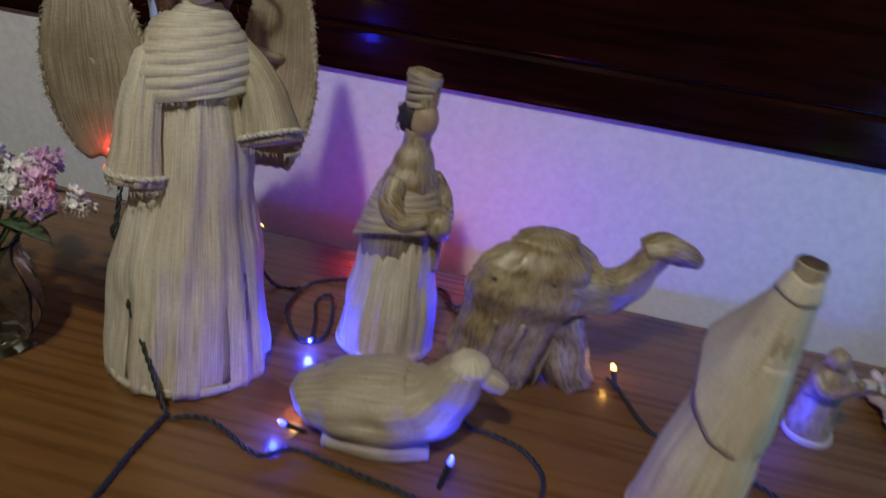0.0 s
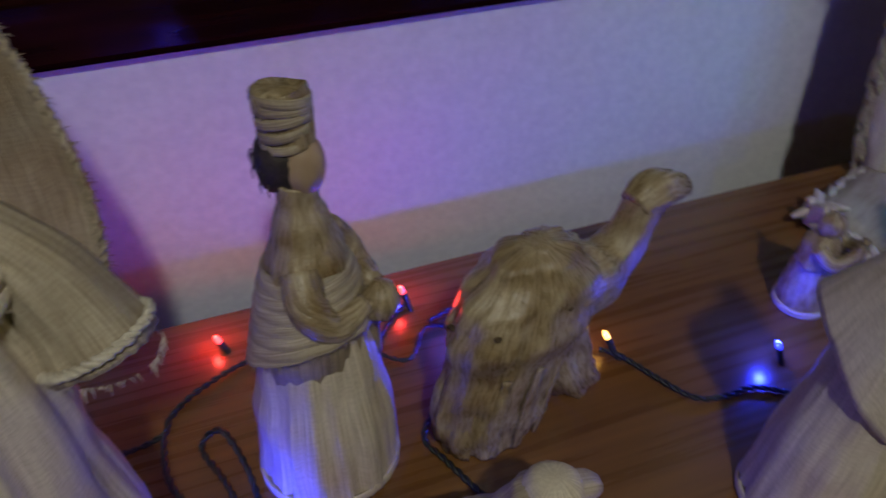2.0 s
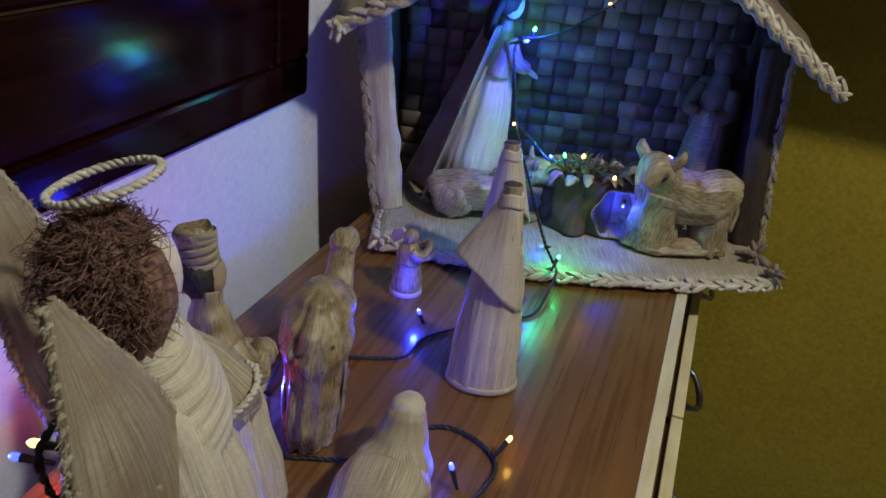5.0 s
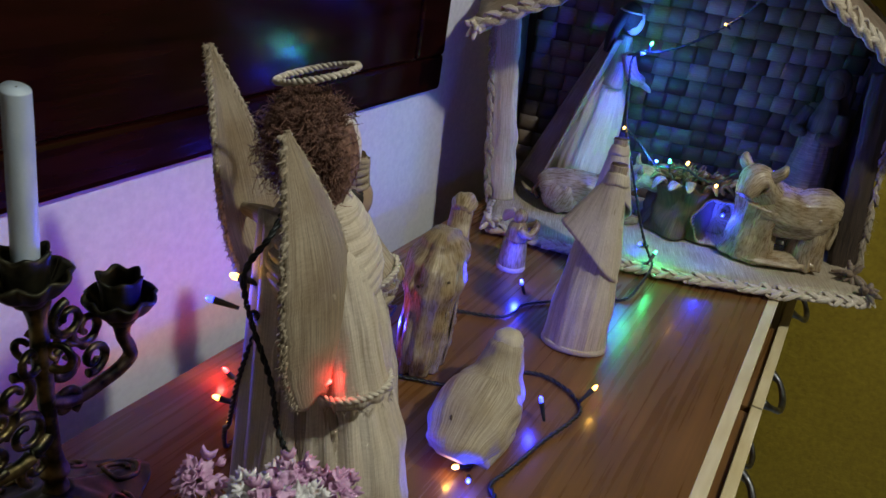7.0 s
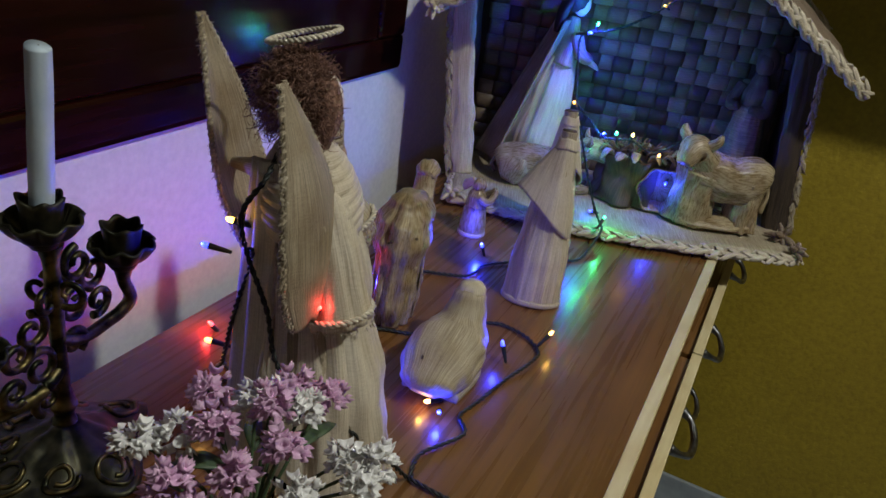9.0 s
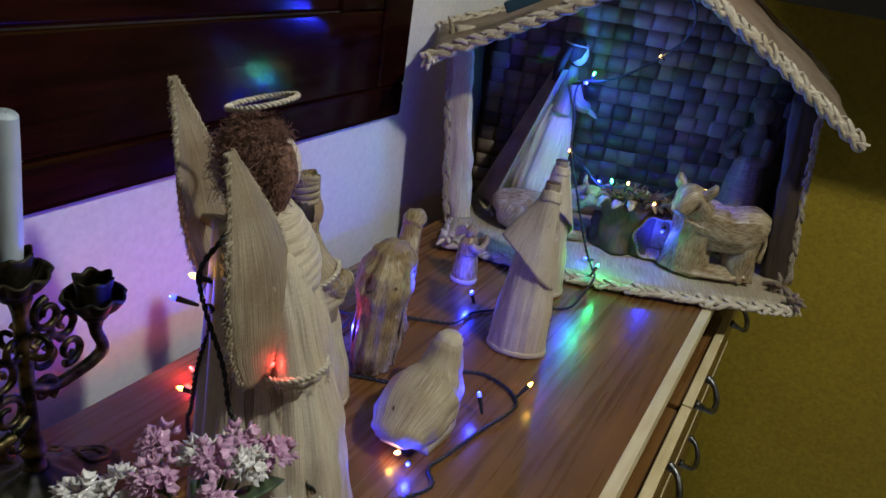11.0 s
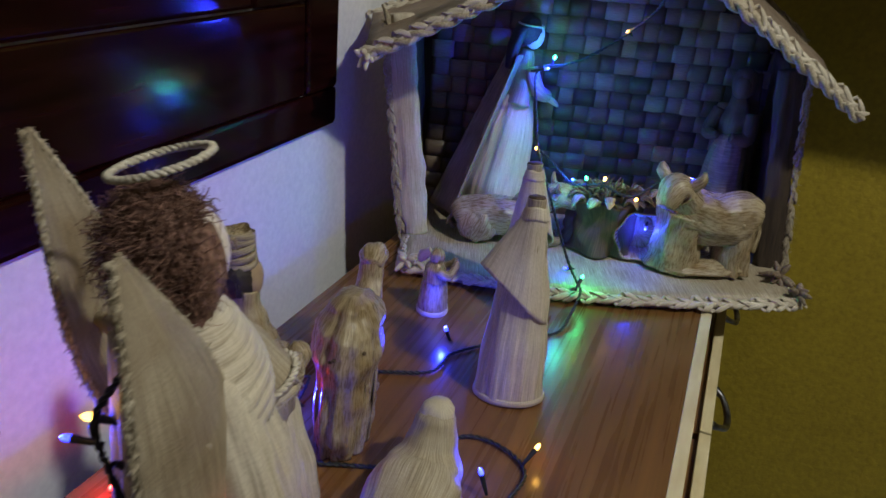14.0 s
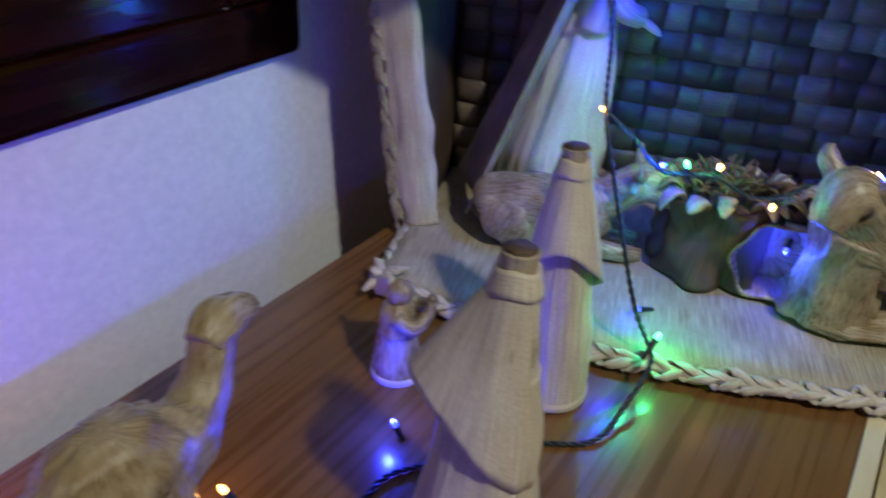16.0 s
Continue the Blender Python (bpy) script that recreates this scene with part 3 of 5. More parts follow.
def angel():
    s = Shape()
    cone_skirt(s, 0.235, 0.057, 0.024, HUSK_PALE, 0.004, 0.14, 1.3, 84)
    for k in range(14):
        a = k / 14 * 2 * math.pi + 0.3 * noise.noise((k, 0, 0))
        ca, sa = math.cos(a), math.sin(a)
        s.sweep([(0.0545 * ca, 0.0545 * sa, 0.006), (0.047 * ca, 0.047 * sa, 0.08), (0.038 * ca, 0.038 * sa, 0.15), (0.026 * ca, 0.026 * sa, 0.228)], [(0.0012, 0.004), (0.0014, 0.0045), (0.0012, 0.004), (0.001, 0.003)], HUSK if k % 3 else HUSK_WING, 8, 14, (ca, sa, 0), 0.6, 2, 0.3, k)
    # shawl of many thin wrapped strips
    def shawl(u, v):
        a = 6.2832 * u + 3.1416
        dip = 0.006 * math.sin(a + 0.6)
        z = 0.268 - 0.060 * v + dip * v
        r = 0.0125 + 0.0235 * math.sin(min(1.0, v * 1.25) * 1.5708) - 0.002 * max(0.0, v - 0.8)
        r *= 1 + 0.035 * noise.noise((math.cos(a) * 2, math.sin(a) * 2, v * 9))
        r += 0.0011 * abs(math.sin(v * 26 + 1.6 * math.sin(a + 0.4) + 0.7 * noise.noise((math.cos(a) * 2, math.sin(a) * 2, 3))))
        return Vector((0.003 + r * 0.92 * math.cos(a), r * 1.16 * math.sin(a), z))
    s.sheet(lambda u, v: shawl(1 - v, u), HUSK_PALE, 90, 72, 0.0016)
    # sleeves that hang to the sides, with a cord at the cuff
    arms = {-1: [(0.0, -0.026, 0.242), (0.002, -0.034, 0.222), (0.004, -0.039, 0.188), (0.006, -0.042, 0.150)], 1: [(0.010, 0.026, 0.242), (0.022, 0.032, 0.226), (0.036, 0.034, 0.205), (0.046, 0.034, 0.180)]}
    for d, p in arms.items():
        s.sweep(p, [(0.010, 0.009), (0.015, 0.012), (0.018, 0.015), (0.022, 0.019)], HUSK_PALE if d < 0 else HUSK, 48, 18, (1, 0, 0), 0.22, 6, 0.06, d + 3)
        c, r = Vector(p[-1]) + Vector((-0.0005, -d * 0.001, 0.006)), 0.0226
        t = (Vector(p[-1]) - Vector(p[-2])).normalized()
        a1 = (Vector((1, 0, 0)) - t * t.x).normalized()
        a2 = t.cross(a1)
        s.strands([c + a1 * (r * math.cos(k / 18 * 6.2832)) + a2 * (r * 0.88 * math.sin(k / 18 * 6.2832)) for k in range(19)], 0.0013, ROPE, 2, 0.008, 0.0011, 6, step=0.0016)
    for d in (-1, 1):
        rim = [Vector(arms[d][-1]) + Vector((0.0215 * math.cos(k / 18 * 6.2832), 0.019 * math.sin(k / 18 * 6.2832), -0.001)) for k in range(19)]
        fringe(s, rim, HUSK_PALE, 110, 0.005, 30 + d, (0, 0, -1.5))
    fringe(s, [shawl(k / 24, 1.0) for k in range(25)], HUSK_PALE, 150, 0.005, 41, (0, 0, -1.5))
    # neck, plain head, hair, halo
    s.sweep([(0.005, 0, 0.258), (0.007, -0.001, 0.272)], [0.011, 0.010], SKIN, 20, 4, (1, 0, 0))
    s.blob((0.0125, -0.004, 0.287), (0.0150, 0.0140, 0.0215), SKIN, 0.04, 1.2, 1)
    hc = Vector((-0.001, -0.003, 0.291))
    s.blob(hc, (0.0225, 0.0250, 0.0265), HAIR, 0.10, 3.5, 2, (0, -14, 0), 28, 18)
    rnd = random.Random(5)
    for k in range(4200):
        th, ph = rnd.uniform(0.1, 2.2), rnd.uniform(0, 6.2832)
        d = Vector((math.sin(th) * math.cos(ph), math.sin(th) * math.sin(ph), math.cos(th)))
        if d.x > 0.55 and d.z < 0.62:
            continue
        c = hc + Vector((d.x * 0.021, d.y * 0.024, d.z * 0.0255))
        j = [Vector((rnd.uniform(-1, 1), rnd.uniform(-1, 1), rnd.uniform(-1, 1))) for _ in range(3)]
        m1 = c + d * 0.0025 + j[0] * 0.0035 + Vector((0, 0, -0.002))
        m2 = c + d * 0.0030 + j[0] * 0.0055 + j[1] * 0.004 + Vector((-0.001, 0, -0.003))
        e = m2 + j[2] * 0.0065 + Vector((0, 0, -0.002))
        s.sweep([c - d * 0.003, m1, m2, e], [0.00032, 0.00028, 0.00024, 0.00015], HAIR, 3, 6, (0.3, 0.5, 0.8))
    for d in (-1, 1):
        s.sweep([(0.009, d * 0.018 - 0.004, 0.304), (0.008, d * 0.021 - 0.003, 0.282), (0.000, d * 0.019, 0.252)], [(0.007, 0.006), (0.009, 0.006), (0.004, 0.003)], HAIR, 14, 14, (1, 0, 0), 0.5, 4, 0.3, d)
    s.strands([(0.006 + 0.0225 * math.cos(k / 40 * 6.2832), 0.004 + 0.0225 * math.sin(k / 40 * 6.2832), 0.328 + 0.004 * math.cos(k / 40 * 6.2832 + 0.6)) for k in range(41)], 0.0012, ROPE, 2, 0.0065, 0.001, 6, step=0.0013)
    # a pair of leaf-shaped wings: one spread sideways, one folded back
    for d, cx, cy, way, w0, z0, z1, lean in ((1, 0.002, 0.060, Vector((0.80, 0.60, 0)), 0.064, 0.148, 0.332, -0.030), (-1, -0.018, -0.050, Vector((-0.745, -0.666, 0)), 0.078, 0.160, 0.312, -0.006)):
        def wing(u, v, d=d, cx=cx, cy=cy, way=way, w0=w0, z0=z0, z1=z1, lean=lean):
            w = (math.sin(math.pi * (0.10 + 0.90 * v ** 0.92)) ** 0.75) * (1.06 - 0.42 * v) if v < 0.999 else 0.0
            q = (u - 0.5) * w0 * max(w, 0.07) * (1 + 0.06 * noise.noise((v * 34, u * 3, d)))
            side = Vector((-way.y, way.x, 0)) * (0.011 * max(w, 0.05) * math.cos((u - 0.5) * 2.6) + 0.006 * math.sin(v * 4 + d))
            return Vector((cx, cy, 0)) + way * q + side + Vector((0, d * (-lean) * v * 0.7, z0 + (z1 - z0) * v)) + (Vector((-0.038 * v, 0.018 * v, 0)) if d > 0 else Vector((-0.014 * v, 0, 0))) + Vector((0, 0, 0.004 * noise.noise((u * 4, v * 3, d))))
        s.sheet(wing, HUSK_WING, 14, 44, 0.0035)
        s.strands([wing(1.0, k / 40) for k in range(41)], 0.0014, HUSK_RAW, 2, 0.010, 0.0012, 6, step=0.002)
        s.strands([wing(0.0, k / 40) for k in range(41)], 0.0014, HUSK_RAW, 2, 0.010, 0.0012, 6, step=0.002)
        for uu in (0.0, 1.0):
            fringe(s, [wing(uu, k / 40) for k in range(41)], HUSK_RAW, 170, 0.0055, int(uu) + d + 3, tuple(way * (1.2 if uu else -1.2)))
        s.sweep([(-0.010, d * 0.014, 0.238), (-0.016, d * 0.032, 0.236), wing(0.5, 0.42)], [(0.010, 0.008), (0.008, 0.006), 0.004], HUSK, 10, 10, (0, 0, 1))
    # long tails of husk down the back
    for y0, y1, w in ((0.004, 0.022, 0.030), (-0.006, -0.012, 0.026)):
        s.sheet(lambda u, v: Vector((-0.024 - 0.036 * v + 0.004 * math.cos(u * 3), y0 + (y1 - y0) * v + (u - 0.5) * (w * 0.7 + w * 0.6 * v), 0.252 - 0.250 * v)), HUSK_PALE, 8, 24, 0.002)
    return single(s, "angel_figure", "pale corn-husk angel figure with wings and rope halo", "nativity figure", "nativity figures")


figure = angel()
figure.matrix_world = pose(1.341, -0.228, TOP - 0.004, -7.0, -1.0, 0) @ pose(0, 0, 0, 0, 0, -32) @ Matrix.Scale(1.05, 4)


def turbaned_man():
    s = Shape()
    cone_skirt(s, 0.115, 0.041, 0.027, HUSK_PALE, 0, 0.12, 2.2, 64)
    # wrapped sash, torso, shoulders
    s.sweep([(0, 0, 0.084), (0.001, 0, 0.100), (0.002, 0, 0.120), (0.002, 0, 0.134)], [(0.027, 0.031), (0.0295, 0.034), (0.0285, 0.033), (0.024, 0.028)], HUSK_WING, 44, 22, (1, 0, 0), 0.07, 3, 0.06, 3)
    def wrap(u, v):
        a = 6.2832 * u + 3.1416
        z = 0.148 - (0.048 + 0.016 * math.sin(a - 0.9)) * v
        r = 0.023 + 0.0175 * v ** 0.8 + 0.0011 * abs(math.sin(v * 21 + 2.2 * math.sin(a - 0.9))) + 0.003 * v * noise.noise((math.cos(a) * 2.5, math.sin(a) * 2.5, 1))
        return Vector((0.001 + r * 0.86 * math.cos(a), r * math.sin(a), z))
    s.sheet(lambda u, v: wrap(1 - v, u), HUSK, 66, 60, 0.0015)
    fringe(s, [wrap(k / 30, 1.0) for k in range(31)], HUSK, 110, 0.004, 71, (0, 0, -1))
    s.sweep([(0.002, 0, 0.126), (0.002, 0, 0.148), (0.002, 0, 0.166), (0.002, 0, 0.182), (0.003, 0, 0.192)], [(0.024, 0.031), (0.021, 0.026), (0.015, 0.018), (0.0105, 0.0115), (0.0105, 0.0115)], HUSK_GLOSS, 36, 24, (1, 0, 0), 0.10, 4, 0.05, 5)
    # bent arms and a gift held in front
    for d in (-1, 1):
        s.sweep([(0.006, d * 0.020, 0.152), (0.012, d * 0.029, 0.136), (0.022, d * 0.025, 0.124), (0.034, d * 0.009, 0.128)], [0.010, 0.0105, 0.009, 0.006], HUSK_GLOSS, 16, 18, (0, 0, 1), 0.15, 3, 0.08, d)
    s.blob((0.040, 0.0, 0.124), (0.010, 0.011, 0.012), HUSK_GLOSS, 0.15, 2, 3)
    s.sheet(lambda u, v: Vector((0.030 + 0.004 * math.sin(u * 3), (u - 0.5) * 0.012 + 0.012, 0.118 - 0.040 * v)), HUSK_WING, 4, 8, 0.0015)
    # head, beard of dark hair, tall turban
    s.blob((0.006, 0, 0.201), (0.0125, 0.0120, 0.017), CLAY, 0.04, 1.5, 4)
    s.blob((-0.003, 0, 0.203), (0.0125, 0.0145, 0.017), DARK_HAIR, 0.2, 3, 6)
    rnd = random.Random(8)
    for k in range(26):
        a = rnd.uniform(1.7, 4.58)
        c = Vector((-0.003 + 0.0125 * math.cos(a), 0.014 * math.sin(a), rnd.uniform(0.192, 0.212)))
        s.sweep([c, c + Vector((math.cos(a) * 0.0015, math.sin(a) * 0.0015, -0.003)), c + Vector((math.cos(a) * 0.001, math.sin(a) * 0.001, -0.007))], [0.0006, 0.0005, 0.0002], DARK_HAIR, 4, 4, (0.3, 0.5, 0.8))
    s.sweep([(0.002, 0, 0.212), (0.002, 0, 0.220), (0.001, 0, 0.229), (-0.001, 0, 0.2365), (-0.001, 0, 0.2385)], [(0.0124, 0.0126), (0.0126, 0.0129), (0.0130, 0.0135), (0.0130, 0.0139), (0.006, 0.009)], HUSK_GLOSS, 36, 26, (1, 0, 0), 0.10, 2.4, 0.14, 7)
    for k in range(5):
        ring = [(0.0015 + (0.0126 + k * 0.0002) * math.cos(a / 20 * 6.2832), (0.0130 + k * 0.0003) * math.sin(a / 20 * 6.2832), 0.2145 + k * 0.0050 + 0.002 * math.sin(a / 20 * 6.2832 + k)) for a in range(21)]
        s.sweep(ring, [(0.0026, 0.0004)] * 21, HUSK, 8, 50, (0, 0, 1), 0.2, 3, 0.2, k + 9)
    return single(s, "turbaned_king_figure", "varnished corn-husk king figure with tall wrapped turban", "nativity figure", "nativity figures")


man = turbaned_man()
man.matrix_world = pose(1.482, -0.145, TOP - 0.002, -7, 1, 0) @ pose(0, 0, 0, 0, 0, -30)


def camel():
    s = Shape()
    # folded legs, trunk and hump in one body, flared on the table
    s.sweep([(-0.020, 0, 0.0), (-0.018, 0, 0.03), (-0.010, 0, 0.065), (-0.002, 0, 0.100), (0.002, 0, 0.126), (0.002, 0, 0.148), (0.002, 0, 0.158)],
            [(0.034, 0.022), (0.037, 0.024), (0.040, 0.024), (0.046, 0.027), (0.043, 0.026), (0.026, 0.017), (0.010, 0.008)], HUSK_GLOSS, 60, 46, (1, 0, 0), 0.24, 3.0, 0.14, 2)
    s.sweep([(0.018, 0.0, 0.108), (0.046, 0.0, 0.104), (0.066, 0.0, 0.112), (0.078, 0, 0.132), (0.084, 0, 0.146)], [(0.024, 0.030), (0.019, 0.024), (0.014, 0.016), (0.0115, 0.0115), (0.0115, 0.0115)], HUSK_GLOSS, 28, 28, (0, 1, 0), 0.22, 3, 0.12, 5)
    s.sweep([(0.074, 0, 0.147), (0.088, 0, 0.151), (0.102, 0, 0.147), (0.116, 0, 0.139)], [(0.010, 0.009), (0.0140, 0.0130), (0.0115, 0.011), (0.007, 0.006)], HUSK_GLOSS, 24, 18, (0, 1, 0), 0.2, 3, 0.12, 6)
    s.sweep([(0.020, 0.004, 0.075), (0.030, 0.002, 0.042), (0.036, -0.002, 0.016), (0.044, -0.004, 0.0)], [(0.022, 0.022), (0.019, 0.019), (0.018, 0.018), (0.016, 0.015)], HUSK_GLOSS, 24, 24, (1, 0, 0), 0.3, 3, 0.14, 9)
    for k in range(12):
        a = k / 12 * 6.2832
        s.sweep([(-0.018 + 0.034 * math.cos(a), 0.022 * math.sin(a), 0.0), (-0.015 + 0.038 * math.cos(a), 0.0245 * math.sin(a), 0.04), (-0.008 + 0.040 * math.cos(a), 0.0245 * math.sin(a), 0.078)], [(0.0012, 0.0035), (0.0014, 0.0045), (0.0008, 0.003)], HUSK_GLOSS, 8, 12, (math.cos(a), math.sin(a), 0), 0.6, 2, 0.3, k)
    for k in range(16):
        rnd = random.Random(k)
        a = rnd.uniform(0, 6.28)
        s.blob((-0.004 + 0.042 * math.cos(a), 0.0255 * math.sin(a), rnd.uniform(0.09, 0.128)), (0.002, 0.002, 0.0014), DARK_STALK, 0.2, 2, k, (0, 0, 0), 8, 6)
    return single(s, "camel_figure", "varnished corn-husk camel figure kneeling on the sideboard", "nativity animal", "nativity figures")


camel_ob = camel()
camel_ob.matrix_world = pose(1.603, -0.153, TOP, 0, 0, 16) @ Matrix.Diagonal((1.09, 1.05, 0.88, 1))


def sheep():
    s = Shape()
    s.sweep([(-0.062, 0, 0.020), (-0.052, 0, 0.026), (-0.028, 0, 0.031), (0.0, 0, 0.034), (0.022, 0, 0.040), (0.036, 0, 0.056), (0.044, 0, 0.076), (0.047, 0, 0.086)],
            [(0.012, 0.012), (0.026, 0.022), (0.034, 0.030), (0.036, 0.032), (0.030, 0.029), (0.020, 0.021), (0.0155, 0.0165), (0.010, 0.011)], HUSK, 44, 44, (0, 1, 0), 0.13, 5, 0.06, 3)
    s.blob((0.048, 0, 0.083), (0.0145, 0.0135, 0.012), HUSK_PALE, 0.1, 2, 2)
    s.sweep([(0.050, 0, 0.080), (0.064, 0.0, 0.072), (0.072, 0, 0.066)], [0.010, 0.0085, 0.006], HUSK, 14, 10, (0, 1, 0), 0.1, 3, 0.1, 2)
    for d in (-1, 1):
        s.sweep([(-0.04, d * 0.018, 0.004), (0.0, d * 0.022, 0.006), (0.03, d * 0.018, 0.005)], [0.009, 0.011, 0.007], HUSK, 12, 14, (0, 0, 1), 0.2, 3, 0.1, d)
    for p in ((-0.050, -0.016, 0.036), (-0.044, 0.010, 0.048), (-0.030, -0.026, 0.036), (-0.040, -0.004, 0.052)):
        s.blob(p, (0.006, 0.0022, 0.004), DARK_STALK, 0.3, 2, p[0] * 99, (0, 30, 20), 8, 6)
    return single(s, "sheep_figure", "corn-husk sheep figure lying on the sideboard", "nativity animal", "nativity figures")


sheep_ob = sheep()
sheep_ob.matrix_world = pose(1.520, -0.258, TOP, 0, 0, 6) @ Matrix.Diagonal((1.08, 1.08, 0.86, 1))


def crowned_king(name, h, r, flare, label, seed, lean=0.0):
    s = Shape()
    cone_skirt(s, h * 0.70, r, r * 0.56, HUSK_PALE, lean * 0.6, 0.10, seed, 72, 0.86)
    # smooth torso under a cape of parallel husk strips, one corner of which flares out
    s.sweep([(lean * 0.5, 0, h * 0.60), (lean * 0.7, 0, h * 0.74), (lean * 0.9, 0, h * 0.87), (lean, 0, h * 0.93)], [(r * 0.58, r * 0.60), (r * 0.48, r * 0.5), (r * 0.32, r * 0.33), (r * 0.29, r * 0.30)], HUSK, 30, 20, (1, 0, 0), 0.08, 5, 0.04, seed + 2)

    def fall(u, v):
        a = 6.2832 * u
        corner = math.exp(-((math.degrees(a) - 180) / 34) ** 2)
        rr = (0.0105 + 0.0155 * v + flare * v * corner) * (1 + 0.05 * noise.noise((math.cos(a) * 5, math.sin(a) * 5, seed)))
        hang = 0.42 + 0.10 * math.cos(a) - 0.06 * corner
        return Vector((lean * (1 - v * 0.5) + rr * math.cos(a), rr * math.sin(a) * 1.08, h * 0.915 - h * hang * v))
    s.sheet(fall, HUSK_PALE, 60, 18, 0.002)
    s.sheet(lambda u, v: Vector((lean + (0.0095 + 0.0035 * v) * math.cos(6.2832 * u), (0.0095 + 0.0035 * v) * math.sin(6.2832 * u), h * 0.955 - h * 0.06 * v + 0.001 * math.sin(u * 19))), HUSK_PALE, 36, 5, 0.002)
    # short cut stalk as head, with its dark pith
    s.sweep([(lean, 0, h * 0.93), (lean, 0, h * 0.97), (lean, 0, h * 0.992)], [0.0088, 0.0094, 0.0098], HUSK, 26, 6, (1, 0, 0), 0.14, 5, 0.06, seed)
    s.sweep([(lean, 0, h * 0.985), (lean, 0, h)], [0.0092, 0.0080], DARK_STALK, 22, 4, (1, 0, 0), 0.2, 4, 0.15)
    return single(s, name, label, "nativity figure", "nativity figures")


king = crowned_king("crowned_king_figure", 0.212, 0.036, 0.019, "pale corn-husk king figure with flared cape and dark crown", 4, 0.004)
king.matrix_world = pose(1.728, -0.274, TOP - 0.002, -2.5, 7, 0) @ pose(0, 0, 0, 0, 0, -70)
king = crowned_king("standing_king_figure", 0.192, 0.031, 0.004, "pale corn-husk king figure standing before the stable", 7)
king.matrix_world = pose(1.902, -0.240, TOP - 0.001, -5, 4, 0) @ pose(0, 0, 0, 0, 0, 20)


def small_figure():
    s = Shape()
    cone_skirt(s, 0.050, 0.0185, 0.013, HUSK_GLOSS, 0, 0.16, 3, 40)
    s.sweep([(0, 0, 0.044), (0, 0, 0.058), (0.001, 0, 0.068)], [(0.015, 0.019), (0.013, 0.016), (0.007, 0.008)], HUSK_GLOSS, 24, 10, (1, 0, 0), 0.2, 4, 0.1, 2)
    s.blob((0.001, 0, 0.074), (0.0095, 0.0095, 0.0105), HUSK_GLOSS, 0.12, 2, 3)
    for d in (-1, 1):
        s.sweep([(0.0, d * 0.014, 0.062), (0.012, d * 0.015, 0.054), (0.022, d * 0.006, 0.062), (0.024, d * 0.004, 0.07)], [0.006, 0.006, 0.005, 0.003], HUSK_GLOSS, 12, 12, (0, 0, 1), 0.2, 3, 0.1, d)
    s.sweep([(-0.006, 0.004, 0.078), (-0.014, 0.014, 0.070), (-0.018, 0.020, 0.060)], [(0.006, 0.002), (0.007, 0.002), (0.004, 0.002)], HUSK_PALE, 10, 10, (0, 0, 1), 0.4, 3, 0.2, 2)
    return single(s, "small_shepherd_figure", "tiny varnished corn-husk figure standing beside the stable", "nativity figure", "nativity figures")


placed(small_figure(), 1.844, -0.138, TOP, -60)


def veiled_woman():
    s = Shape()
    cone_skirt(s, 0.19, 0.050, 0.022, HUSK_PALE, 0.006, 0.14, 6, 64, 0.8)
    s.sweep([(0.004, 0, 0.18), (0.006, 0, 0.21), (0.006, 0, 0.236), (0.007, 0, 0.252)], [(0.020, 0.026), (0.018, 0.024), (0.012, 0.015), (0.008, 0.008)], HUSK, 30, 16, (1, 0, 0), 0.1, 4, 0.05, 4)
    s.sheet(lambda u, v: Vector((-0.010 - 0.066 * v + 0.012 * math.cos((u - 0.5) * 4), (u - 0.5) * (0.034 + 0.050 * v), 0.246 - 0.236 * v)), HUSK_WING, 14, 20, 0.002)
    for d in (-1, 1):
        s.sweep([(0.006, d * 0.022, 0.232), (0.020, d * 0.027, 0.205), (0.040, d * 0.016, 0.196)], [0.009, 0.010, 0.009], HUSK, 14, 14, (0, 0, 1), 0.15, 3, 0.08, d)
        s.sweep([(0.038, d * 0.016, 0.197), (0.056, d * 0.010, 0.188), (0.066, d * 0.007, 0.182)], [(0.004, 0.006), (0.004, 0.006), (0.002, 0.003)], SKIN, 10, 10, (0, 0, 1))
    s.blob((0.012, 0, 0.272), (0.0135, 0.013, 0.018), SKIN, 0.04, 1.2, 3)
    s.blob((0.003, 0, 0.278), (0.0165, 0.0165, 0.020), DARK_HAIR, 0.12, 3, 2)
    s.sweep([(-0.008, 0, 0.282), (-0.016, 0, 0.256), (-0.018, 0, 0.225)], [(0.008, 0.014), (0.007, 0.014), (0.003, 0.009)], DARK_HAIR, 14, 12, (1, 0, 0), 0.3, 4, 0.1, 3)
    s.strands([(0.004 + 0.017 * math.cos(k / 24 * 6.2832), 0.0168 * math.sin(k / 24 * 6.2832), 0.285) for k in range(25)], 0.0009, ROPE, 2, 0.006, 0.0008, 6, step=0.002)
    return single(s, "mother_figure", "corn-husk woman figure with dark hair and long veil in the stable", "nativity figure", "nativity figures")


p = S(0.112, 0.168, 0.018)
mother = veiled_woman()
mother.matrix_world = pose(p.x, p.y, p.z, 0, 0, -50) @ pose(0, 0, 0, 0, 5, 0) @ Matrix.Scale(1.04, 4)


